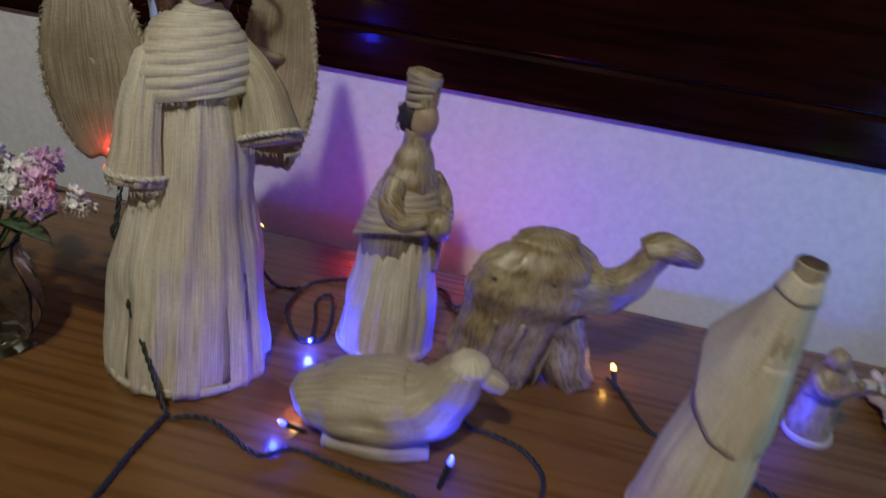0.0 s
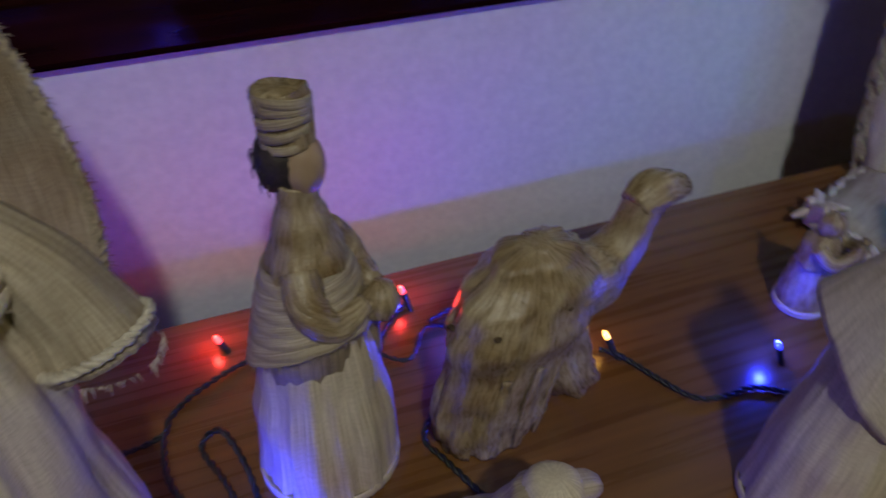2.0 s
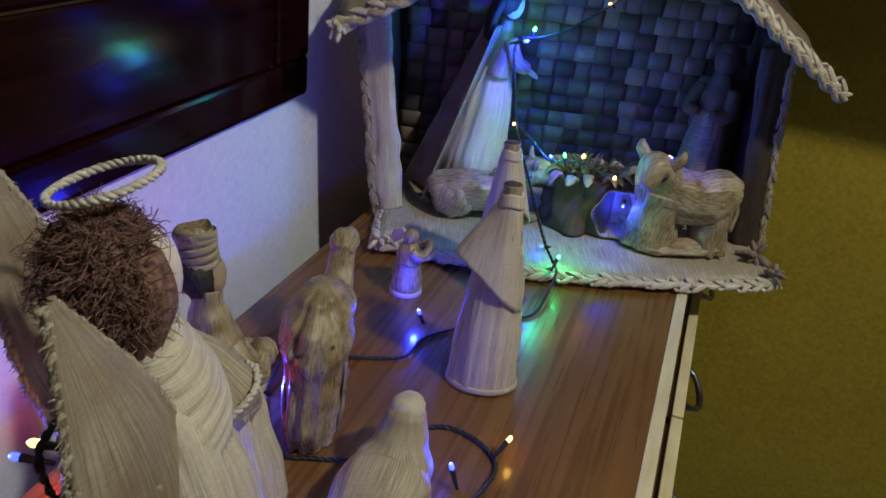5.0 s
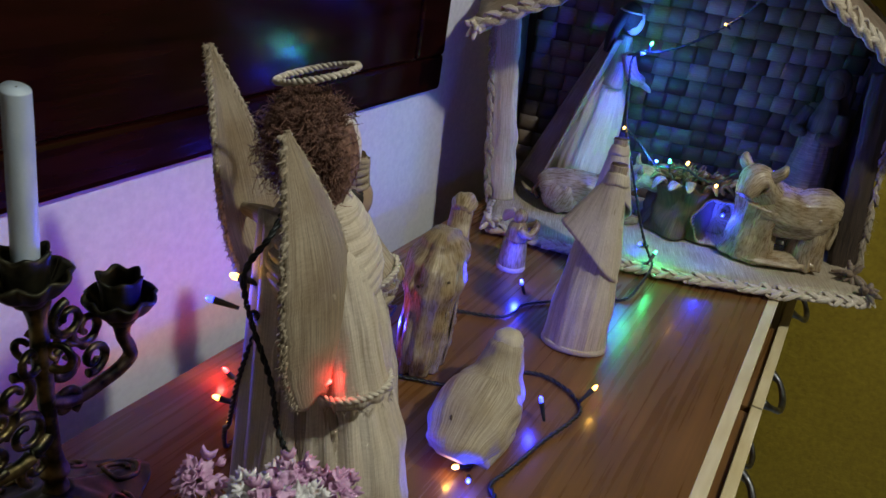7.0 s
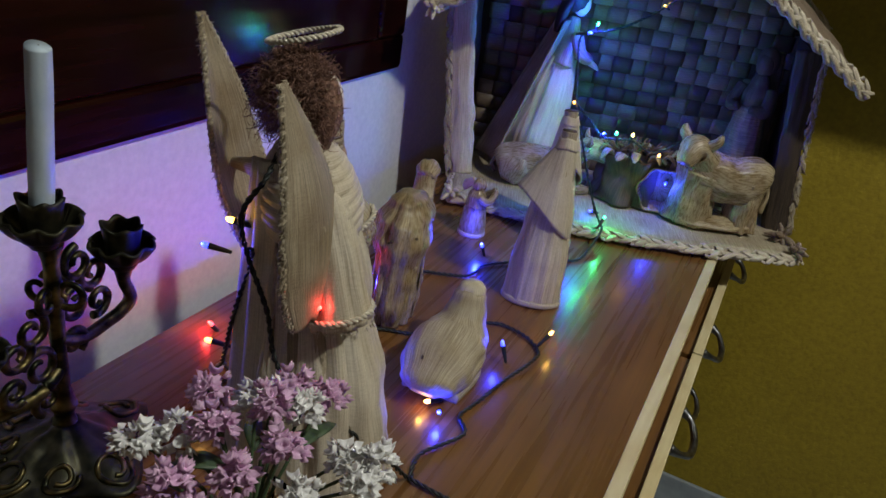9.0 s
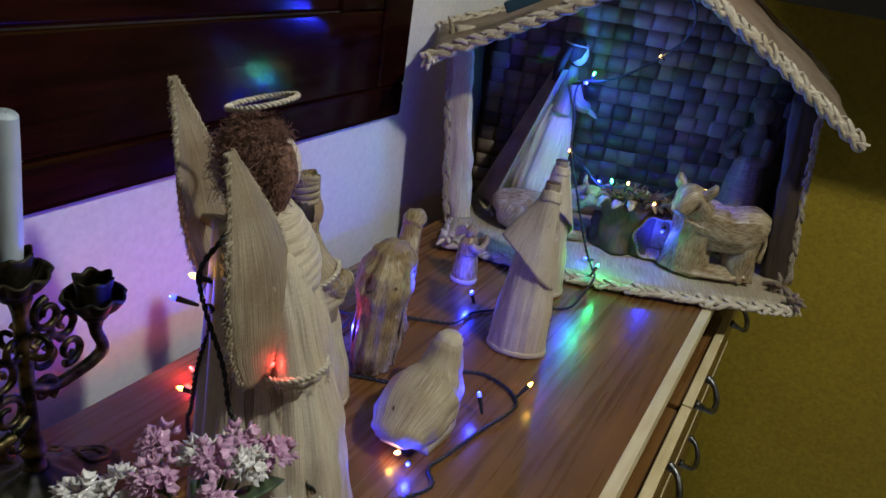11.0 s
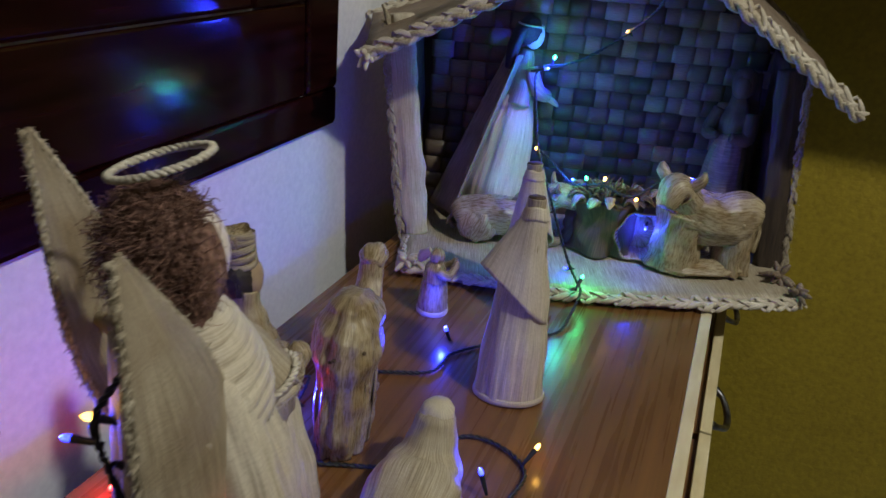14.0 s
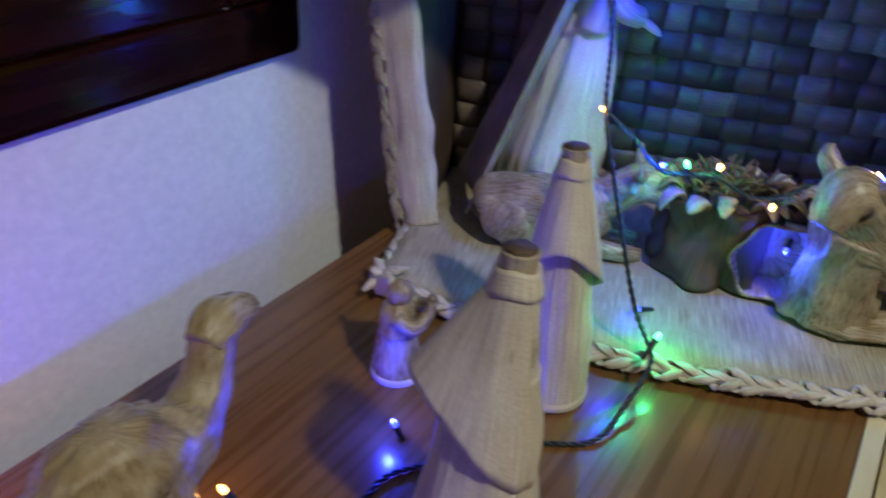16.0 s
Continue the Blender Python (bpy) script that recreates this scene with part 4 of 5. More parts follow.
def hooded_man():
    s = Shape()
    # lit skirt paler, unlit body and head darker: light put into the husk colours
    cone_skirt(s, 0.16, 0.040, 0.022, BOARD, 0, 0.14, 8, 56, 0.85)
    s.sweep([(0, 0, 0.15), (0, 0, 0.175), (0, 0, 0.195), (0.002, 0, 0.208)], [(0.021, 0.027), (0.019, 0.024), (0.012, 0.014), (0.008, 0.009)], BROWN_HUSK, 28, 16, (1, 0, 0), 0.1, 4, 0.05, 4)
    s.blob((0.004, 0, 0.222), (0.013, 0.013, 0.017), BROWN_HUSK, 0.05, 1.2, 3)
    s.blob((-0.003, 0, 0.226), (0.016, 0.0165, 0.021), BROWN_HUSK, 0.12, 3, 2)
    s.sheet(lambda u, v: Vector((-0.012 - 0.022 * v + 0.010 * math.cos((u - 0.5) * 4), (u - 0.5) * (0.032 + 0.034 * v), 0.240 - 0.20 * v)), BROWN_HUSK, 12, 16, 0.002)
    for d in (-1, 1):
        s.sweep([(0.004, d * 0.022, 0.188), (0.018, d * 0.026, 0.160), (0.034, d * 0.010, 0.160)], [0.009, 0.010, 0.006], BROWN_HUSK, 14, 14, (0, 0, 1), 0.15, 3, 0.08, d)
    return single(s, "father_figure", "brown corn-husk man figure in a hood inside the stable", "nativity figure", "nativity figures")


p = S(0.450, 0.175, 0.018)
father = hooded_man()
father.matrix_world = pose(p.x, p.y, p.z, 0, 0, 162) @ Matrix.Scale(1.08, 4)


def ox():
    s = Shape()
    # moulded block of husk with a small hollow under the belly, blunt head turned outward
    s.sweep([(-0.050, 0, 0.010), (-0.02, 0, 0.009), (0.02, 0, 0.009), (0.048, 0, 0.010)], [(0.024, 0.0105), (0.028, 0.0095), (0.028, 0.0095), (0.024, 0.0105)], HUSK_GLOSS, 28, 20, (0, 1, 0), 0.2, 3, 0.14, 2)
    s.sweep([(-0.060, 0, 0.070), (-0.046, 0, 0.073), (-0.012, 0, 0.070), (0.022, 0, 0.076), (0.042, 0, 0.086)], [(0.018, 0.022), (0.029, 0.032), (0.031, 0.031), (0.030, 0.031), (0.018, 0.020)], HUSK_GLOSS, 36, 30, (0, 1, 0), 0.2, 3, 0.12, 4)
    for x, w in ((-0.040, 0.024), (0.030, 0.031)):
        s.sweep([(x * 0.9, 0, 0.076), (x, 0, 0.050), (x * 1.0, 0, 0.026), (x * 1.05, 0, 0.004)], [(w, 0.027), (w * 0.86, 0.024), (w * 0.92, 0.026), (w, 0.028)], HUSK_GLOSS, 34, 20, (1, 0, 0), 0.28, 3.4, 0.16, x * 50)
    s.sweep([(0.026, 0.004, 0.086), (0.042, 0.008, 0.102), (0.052, 0.014, 0.108), (0.060, 0.022, 0.100), (0.065, 0.027, 0.090)], [(0.022, 0.020), (0.022, 0.019), (0.020, 0.018), (0.016, 0.014), (0.012, 0.010)], HUSK_GLOSS, 26, 24, (0, 1, 0), 0.16, 3, 0.12, 7)
    for d in (-1, 1):
        s.sweep([(0.046 + d * 0.010, 0.010 - d * 0.010, 0.114), (0.046 + d * 0.017, 0.010 - d * 0.016, 0.124), (0.046 + d * 0.019, 0.010 - d * 0.018, 0.134)], [0.009, 0.0075, 0.003], HUSK_GLOSS, 12, 10, (0.4, 0.3, 0.8), 0.2, 3, 0.1, d)
    s.sweep([(-0.060, 0, 0.080), (-0.068, 0.004, 0.058), (-0.066, 0.004, 0.03)], [0.004, 0.003, 0.004], HUSK_GLOSS, 8, 10, (1, 0, 0))
    return single(s, "ox_figure", "varnished corn-husk ox figure standing in the stable", "nativity animal", "nativity figures")


p = S(0.402, 0.062, 0.017)
ox_ob = ox()
ox_ob.matrix_world = pose(p.x, p.y, p.z, 0, 0, 116) @ Matrix.Scale(1.14, 4)


def lying_cow():
    s = Shape()
    s.sweep([(-0.070, 0, 0.026), (-0.058, 0, 0.032), (-0.02, 0, 0.036), (0.025, 0, 0.036), (0.046, 0, 0.042)], [(0.016, 0.015), (0.029, 0.026), (0.032, 0.030), (0.029, 0.028), (0.020, 0.020)], HUSK_GLOSS, 30, 30, (0, 1, 0), 0.15, 3, 0.1, 5)
    s.sweep([(0.034, 0, 0.045), (0.058, 0, 0.066), (0.076, 0, 0.074), (0.094, 0.0, 0.066), (0.102, 0, 0.060)], [(0.020, 0.019), (0.018, 0.017), (0.019, 0.018), (0.014, 0.013), (0.011, 0.010)], HUSK_GLOSS, 24, 24, (0, 1, 0), 0.14, 3, 0.1, 6)
    for d in (-1, 1):
        s.sweep([(0.068, d * 0.012, 0.084), (0.066, d * 0.022, 0.090), (0.066, d * 0.025, 0.100)], [0.006, 0.004, 0.002], HUSK_GLOSS, 10, 8, (1, 0, 0))
        s.sweep([(0.066, d * 0.014, 0.078), (0.062, d * 0.028, 0.074)], [(0.006, 0.003), (0.003, 0.002)], HUSK_GLOSS, 10, 6, (1, 0, 0))
        s.sweep([(0.03, d * 0.02, 0.012), (0.06, d * 0.018, 0.009), (0.08, d * 0.012, 0.008)], [0.010, 0.009, 0.007], HUSK_GLOSS, 12, 12, (0, 0, 1), 0.15, 3, 0.1, d)
    s.blob((-0.040, 0.018, 0.026), (0.030, 0.018, 0.026), HUSK_GLOSS, 0.2, 2.5, 3, (0, 20, 0), 24, 14)
    s.blob((-0.040, -0.018, 0.026), (0.030, 0.018, 0.026), HUSK_GLOSS, 0.2, 2.5, 5, (0, 20, 0), 24, 14)
    s.blob((0.028, 0, 0.050), (0.024, 0.026, 0.022), HUSK_GLOSS, 0.25, 2.5, 7, (0, -20, 0), 24, 14)
    s.sweep([(-0.070, 0, 0.036), (-0.080, 0.006, 0.022), (-0.072, 0.016, 0.006)], [0.004, 0.003, 0.004], HUSK_GLOSS, 8, 10, (1, 0, 0))
    return single(s, "cow_figure", "varnished corn-husk cow figure lying in the stable", "nativity animal", "nativity figures")


p = S(0.132, 0.108, 0.018)
placed(lying_cow(), p.x, p.y, p.z, -68)


def manger():
    box_ = thing("manger", "small dark husk manger heaped with straw", "manger")
    s = Shape()
    def wall(u, v):
        a = 6.2832 * u
        r = 1 + 0.34 * noise.noise((math.cos(a) * 2.2, math.sin(a) * 2.2, v * 2.6)) + 0.10 * noise.noise((math.cos(a) * 9, math.sin(a) * 9, v * 4))
        r *= 1.06 - 0.20 * math.sin(v * 2.4) + 0.10 * v
        return Vector((0.044 * r * math.cos(a), 0.032 * r * math.sin(a), 0.001 + 0.070 * v + 0.006 * v * noise.noise((math.cos(a) * 3, math.sin(a) * 3, 8))))
    s.sheet(wall, BROWN_HUSK, 60, 20, 0.004)
    s.sweep([(0, 0, 0.001), (0, 0, 0.062)], [(0.040, 0.028), (0.036, 0.026)], BROWN_HUSK, 30, 6, (1, 0, 0), 0.2, 3, 0.1, 3)
    trough = s.done("trough", box_)
    s = Shape()
    rnd = random.Random(11)
    for k in range(110):
        a, r = rnd.uniform(0, 6.28), rnd.uniform(0, 1) ** 0.5
        c = Vector((0.040 * r * math.cos(a), 0.029 * r * math.sin(a), 0.070 + 0.010 * (1 - r)))
        d = Vector((math.cos(a) * rnd.uniform(0, 1) + rnd.uniform(-0.5, 0.5), math.sin(a) * rnd.uniform(0, 1) + rnd.uniform(-0.5, 0.5), rnd.uniform(-0.5, 0.7))).normalized() * rnd.uniform(0.012, 0.022)
        s.sweep([c, c + d * 0.5 + Vector((0, 0, 0.003)), c + d], [0.0016, 0.0014, 0.0006], STRAW, 5, 4, (0.3, 0.5, 0.8))
    tagged(s.done("straw", box_, "loose brown straw"), kind="stuff")
    s = Shape()

    def hollow(u, v):
        a = 6.2832 * u
        r = (0.031 - 0.010 * v) * (1 + 0.07 * math.cos(6 * a))
        return Vector((0.040 + r * math.cos(a), -0.036 + 0.020 * v, 0.034 + r * 1.05 * math.sin(a)))
    s.sheet(hollow, HUSK_GLOSS, 48, 6, 0.002)
    s.sheet(lambda u, v: Vector((0.040 + 0.0225 * v * math.cos(6.2832 * u), -0.0165, 0.034 + 0.0235 * v * math.sin(6.2832 * u))), HUSK_GLOSS, 36, 5, 0.002)
    s.done("open_end", trough, "hollow six-sided open end")
    for k in range(16):
        c = wall(k / 16 + rnd.uniform(-0.02, 0.02), 1.0)
        o = Vector((c.x, c.y, 0)).normalized()
        s = Shape()
        s.sweep([c - o * 0.006 + Vector((0, 0, -0.004)), c + Vector((0, 0, 0.006)), c + o * 0.008 + Vector((0, 0, rnd.uniform(0.0, 0.008))), c + o * 0.014 + Vector((0, 0, rnd.uniform(-0.008, 0.002)))], [(0.005, 0.002), (0.007, 0.0022), (0.006, 0.0018), (0.002, 0.001)], HUSK_GLOSS, 10, 10, (-o.y, o.x, 0), 0.3, 3, 0.2, k)
        s.done("leaf", trough, "curled husk leaf")
    return box_


p = S(0.276, 0.108, 0.018)
manger_ob = manger()
manger_ob.matrix_world = pose(p.x, p.y, p.z, 0, 0, -72) @ Matrix.Scale(1.14, 4)

# ---- candelabra and candle ----
CX, CY = 1.236, -0.066
cand = thing("candelabra", "antique brass three-armed candelabra with scalloped cups", "candelabra", (CX, CY, TOP))


def scallop(shape, c, r, h, lobes, mat, amp=0.14, flare=1.0):
    cx, cy, cz = c

    def f(u, v):
        a = 6.2832 * u
        w = 1 + amp * v * abs(math.sin(a * lobes / 2)) - amp * 0.4 * v
        rr = r * (0.34 + 0.66 * v ** 0.75 * flare) * w
        return Vector((cx + rr * math.cos(a), cy + rr * math.sin(a), cz + h * v ** 1.6 + 0.0015 * v * math.cos(a * lobes)))
    shape.sheet(f, mat, 72, 10, 0.0022)


def cup(place, r, candle_r):
    x, y, z = place
    s = Shape()
    scallop(s, (x, y, z - 0.014), r, 0.016, 8, BRONZE)
    s.sweep([(x, y, z - 0.020), (x, y, z - 0.014), (x, y, z - 0.006)], [0.009, 0.012, 0.010], BRONZE, 20, 8, (1, 0, 0))
    ob = s.done("drip_cup", cand, "dark patinated scalloped cup")
    s = Shape()
    s.sheet(lambda u, v: Vector((x + (candle_r + 0.0025 + 0.0025 * v * v) * (1 + 0.08 * v * math.cos(6.2832 * u * 6)) * math.cos(6.2832 * u), y + (candle_r + 0.0025 + 0.0025 * v * v) * (1 + 0.08 * v * math.cos(6.2832 * u * 6)) * math.sin(6.2832 * u), z - 0.010 + 0.026 * v + 0.0015 * v * math.cos(6.2832 * u * 6))), BRONZE, 60, 8, 0.002)
    s.done("socket", ob)


MAIN, RIGHT, LEFT = (CX - 0.004, CY, 1.002), (CX + 0.058, CY - 0.003, 0.962), (CX - 0.058, CY + 0.010, 0.918)
cup(MAIN, 0.0245, 0.0090)
cup(RIGHT, 0.0225, 0.0090)
cup(LEFT, 0.0225, 0.0090)
s = Shape()
s.sweep([(CX, CY, 0.812), (CX, CY, 0.826), (CX, CY, 0.838), (CX, CY, 0.846), (CX, CY, 0.856), (CX, CY, 0.868), (CX, CY, 0.90), (CX, CY, 0.94), (CX, CY, 0.965), (CX, CY, 0.982)],
        [0.020, 0.010, 0.007, 0.010, 0.0075, 0.006, 0.0055, 0.0065, 0.0055, 0.009], BRASS, 20, 54, (1, 0, 0), 0.1, 4, 0.08)
s.done("stem", cand)


def scroll(c, r, turns, d, start, thick, lift=0.0):
    pts = []
    for k in range(26):
        t = k / 25
        a = start + turns * 6.2832 * t
        q = r * (1 - 0.72 * t)
        pts.append(Vector(c) + d * (q * math.cos(a)) + Vector((0, 0, q * math.sin(a) + lift * t)))
    return Shape().sweep(pts, [thick * (1 - 0.35 * k / 25) for k in range(26)], BRASS, 9, 75, (0.5, 0.4, 0.77), 0.15, 3, 0.12)


axis = Vector((0.994, 0.11, 0))
for target, d in ((RIGHT, axis), (LEFT, -axis)):
    a, b = Vector((CX, CY, 0.905 if d is axis else 0.880)), Vector(target) + Vector((0, 0, -0.020))
    m1, m2 = a + d * 0.026 + Vector((0, 0, -0.012)), Vector((b.x, b.y, b.z - 0.034)) + d * 0.004
    Shape().sweep([a, m1, m2, b + Vector((0, 0, -0.012)), b], [0.0058, 0.0052, 0.005, 0.0048, 0.007], BRASS, 12, 40, (0.9, 0.1, 0.4), 0.12, 3, 0.1).done("arm", cand)
    for k, (off, zz, r, st) in enumerate(((0.018, 0.925, 0.016, 0.4), (0.036, 0.945, 0.013, 2.8), (0.022, 0.958, 0.014, 1.6), (0.040, 0.918, 0.012, 4.2), (0.014, 0.895, 0.012, 5.2))):
        scroll(Vector((CX, CY, zz - (0 if d is axis else 0.035))) + d * off, r, 1.25, d, st, 0.0034).done("scroll", cand)
for k in range(4):
    a = k * 1.5708 + 0.4
    d = Vector((math.cos(a), math.sin(a), 0))
    scroll(Vector((CX, CY, 0.945)) + d * 0.011, 0.013, 1.1, d, 0.8 + k, 0.003).done("scroll", cand)
# wide lobed foot with raised scrollwork
s = Shape()


def foot(u, v):
    a = 6.2832 * u
    lob = 1 + 0.14 * v * math.cos(4 * a) + 0.05 * v * math.cos(8 * a + 0.6)
    rr = (0.008 + 0.054 * v) * lob
    return Vector((CX + rr * math.cos(a), CY + rr * math.sin(a), TOP + 0.0015 + 0.028 * (1 - v) ** 1.3 + 0.005 * v * (1 - v) * math.cos(8 * a) + 0.003 * noise.noise((rr * 90 * math.cos(a), rr * 90 * math.sin(a), 1))))


s.sheet(foot, BRONZE, 96, 16, 0.003)
base = s.done("foot", cand, "lobed foot with raised scrolls")
for k in range(8):
    a = k * 0.7854
    s = Shape()
    pts = []
    for j in range(16):
        t = j / 15
        w = 0.68 + 0.24 * (1 - 0.6 * t) * math.sin(t * 8.5)
        q = foot(((a + 0.30 * (1 - 0.6 * t) * math.cos(t * 8.5)) % 6.2832) / 6.2832, min(1, w))
        pts.append(q + Vector((0, 0, 0.0022)))
    s.sweep(pts, [0.0022] * 16, BRASS, 7, 45, (0.2, 0.3, 0.93))
    s.done("scroll", base)
candle = thing("candle", "unlit bluish-white wax taper candle in the candelabra", "candle", (CX - 0.004, CY, 0.998))
Shape().sweep([(CX - 0.004, CY, 0.998), (CX - 0.004, CY - 0.003, 1.03), (CX - 0.005, CY - 0.008, 1.07), (CX - 0.006, CY - 0.013, 1.1145), (CX - 0.006, CY - 0.013, 1.1160)], [0.0080, 0.0079, 0.0078, 0.0077, 0.0074], WAX, 28, 40, (1, 0, 0), 0, 1, 0.05).done("wax_body", candle)
Shape().sweep([(CX - 0.006, CY - 0.013, 1.114), (CX - 0.0055, CY - 0.013, 1.120)], [0.0008, 0.0006], BLACK, 6, 3, (1, 0, 0)).done("wick", candle, "short black wick")

# ---- jar of flowers ----
VX, VY = 1.200, -0.270
vase = thing("flower_jar", "clear pressed-glass jar holding pink and white dried flowers", "vase", (VX, VY, TOP))


def jar(u, v):
    a = 6.2832 * u
    prof = [0.018, 0.030, 0.034, 0.035, 0.034, 0.031, 0.025, 0.0255]
    f = v * (len(prof) - 1)
    k = min(int(f), len(prof) - 2)
    r = prof[k] * (1 - f + k) + prof[k + 1] * (f - k)
    r *= 1 + 0.035 * math.sin(a * 12 + v * 14) * math.sin(v * 3.14)
    return Vector((VX + r * math.cos(a), VY + r * math.sin(a), TOP + 0.002 + 0.092 * v))


s = Shape()
s.sheet(jar, GLASS, 72, 28, 0.0025)
s.sweep([(VX, VY, TOP + 0.0005), (VX, VY, TOP + 0.004)], [0.024, 0.024], GLASS, 32, 2, (1, 0, 0))
s.done("glass", vase)
rnd = random.Random(21)
for k in range(19):
    a, r = k * 2.39996 + rnd.uniform(-0.4, 0.4), 0.064 * ((k + 0.5) / 19) ** 0.5
    head = Vector((VX + r * math.cos(a) * 1.15, VY + r * math.sin(a) * 1.15, TOP + 0.164 - r * 0.62 + rnd.uniform(-0.010, 0.010)))
    low = Vector((VX + rnd.uniform(-0.012, 0.012), VY + rnd.uniform(-0.012, 0.012), TOP + 0.010))
    s = Shape()
    neck = Vector((VX + 0.016 * math.cos(a) * r / 0.052, VY + 0.016 * math.sin(a) * r / 0.052, TOP + 0.088))
    s.sweep([low, neck, head], [0.0012, 0.0012, 0.001], LEAF, 6, 14, (0.5, 0.4, 0.7))
    if k % 2:
        t = neck + (head - neck) * 0.5
        o = Vector((math.cos(a), math.sin(a), -0.1))
        wside = Vector((-math.sin(a), math.cos(a), 0))
        s.sheet(lambda u, v: t + o * (0.034 * v) + wside * ((u - 0.5) * 0.014 * math.sin(3.0 * v + 0.14)) + Vector((0, 0, 0.006 * math.sin(v * 3))), LEAF, 4, 8, 0.0008)
    stem = s.done("stem", vase, "thin green stem")
    s = Shape()
    pet = PINK if rnd.random() < 0.45 else WHITE_PETAL
    for j in range(34):
        th, ph = math.acos(rnd.uniform(-0.5, 1)), rnd.uniform(0, 6.28)
        d = Vector((math.sin(th) * math.cos(ph), math.sin(th) * math.sin(ph), math.cos(th)))
        c = head + d * rnd.uniform(0.003, 0.0115)
        e1 = d.orthogonal().normalized()
        e2 = d.cross(e1)
        w1, w2 = rnd.uniform(0.0024, 0.0042), rnd.uniform(0.0024, 0.0042)
        s.sheet(lambda u, v: c + e1 * ((u - 0.5) * 2 * w1 * (0.5 + math.sin(3.14 * v) * 0.5)) + e2 * ((v - 0.5) * 2 * w2) + d * (0.0028 * ((u - 0.5) ** 2 + (v - 0.5) ** 2) * 4 + 0.0009 * math.sin(u * 9 + j)), pet, 3, 3, 0.0005)
    s.done("blossom", stem, "pink ruffled blossom" if pet is PINK else "white ruffled blossom")

# ---- string of fairy lights ----
string = thing("fairy_lights", "dark green cable of fairy lights wound round the figures", "string lights", (1.54, -0.30, TOP))


def cable(pts, r=0.0019, twist=True):
    s = Shape()
    pts = [Vector(p) for p in pts]
    fine = []
    for k in range(len(pts) - 1):
        p0, p1, p2, p3 = pts[max(k - 1, 0)], pts[k], pts[k + 1], pts[min(k + 2, len(pts) - 1)]
        for i in range(8):
            t = i / 8
            fine.append(0.5 * (2 * p1 + (p2 - p0) * t + (2 * p0 - 5 * p1 + 4 * p2 - p3) * t * t + (3 * p1 - p0 - 3 * p2 + p3) * t ** 3))
    fine.append(pts[-1])
    s.strands(fine, r * 0.62, CABLE, 2, 0.014, r * 0.55, 6, step=0.0022)
    s.done("cable", string)


G = TOP + 0.003
# down the angel, along the front of the table, round the sheep and the camel, behind the kings
cable([(1.326, -0.184, 1.062), (1.302, -0.192, 1.050), (1.292, -0.182, 1.026), (1.292, -0.187, 0.998), (1.287, -0.210, 0.963), (1.285, -0.221, 0.928), (1.292, -0.239, 0.898), (1.315, -0.265, 0.870), (1.343, -0.286, 0.835), (1.365, -0.301, G),
       (1.379, -0.298, G), (1.400, -0.297, G), (1.442, -0.316, G), (1.462, -0.302, G), (1.487, -0.306, G), (1.511, -0.310, G), (1.547, -0.316, G), (1.581, -0.326, G + 0.003), (1.613, -0.326, G), (1.633, -0.304, G), (1.639, -0.272, G), (1.622, -0.247, G), (1.594, -0.237, G),
       (1.577, -0.235, G), (1.560, -0.211, G), (1.546, -0.178, G), (1.539, -0.157, G), (1.555, -0.135, G), (1.577, -0.112, G), (1.596, -0.102, G)])
cable([(1.365, -0.301, G), (1.363, -0.344, G), (1.364, -0.392, G), (1.350, -0.421, G), (1.284, -0.431, G), (1.182, -0.421, G)])
cable([(1.678, -0.130, G), (1.689, -0.141, G), (1.713, -0.186, G), (1.734, -0.195, G), (1.759, -0.196, G), (1.791, -0.218, G), (1.833, -0.249, G), (1.867, -0.290, G), (1.906, -0.297, 0.812), (1.942, -0.299, 0.826), S(0.222, -0.040, 0.030), S(0.205, -0.030, 0.06), S(0.180, 0.01, 0.12),
       S(0.160, 0.055, 0.172), S(0.155, 0.09, 0.21), S(0.150, 0.125, 0.252), S(0.160, 0.125, 0.268), S(0.185, 0.125, 0.272), S(0.220, 0.125, 0.288), S(0.262, 0.120, 0.322), S(0.285, 0.08, 0.360), S(0.280, 0.03, 0.400), S(0.246, -0.010, 0.440), S(0.240, -0.014, 0.455)])
cable([S(0.160, 0.055, 0.172), S(0.185, 0.06, 0.152), S(0.210, 0.062, 0.128), S(0.232, 0.060, 0.128), S(0.254, 0.058, 0.131), S(0.278, 0.052, 0.122), S(0.300, 0.050, 0.124), S(0.325, 0.046, 0.146), S(0.345, 0.05, 0.140), S(0.370, 0.066, 0.136), S(0.385, 0.085, 0.132)])
cable([S(0.256, -0.014, 0.458), S(0.24, 0.02, 0.458), S(0.17, 0.06, 0.430), S(0.117, 0.07, 0.404), S(0.085, 0.07, 0.388)])
cable([S(0.256, -0.004, 0.458), S(0.275, 0.03, 0.452), S(0.302, 0.05, 0.440)], 0.0016)
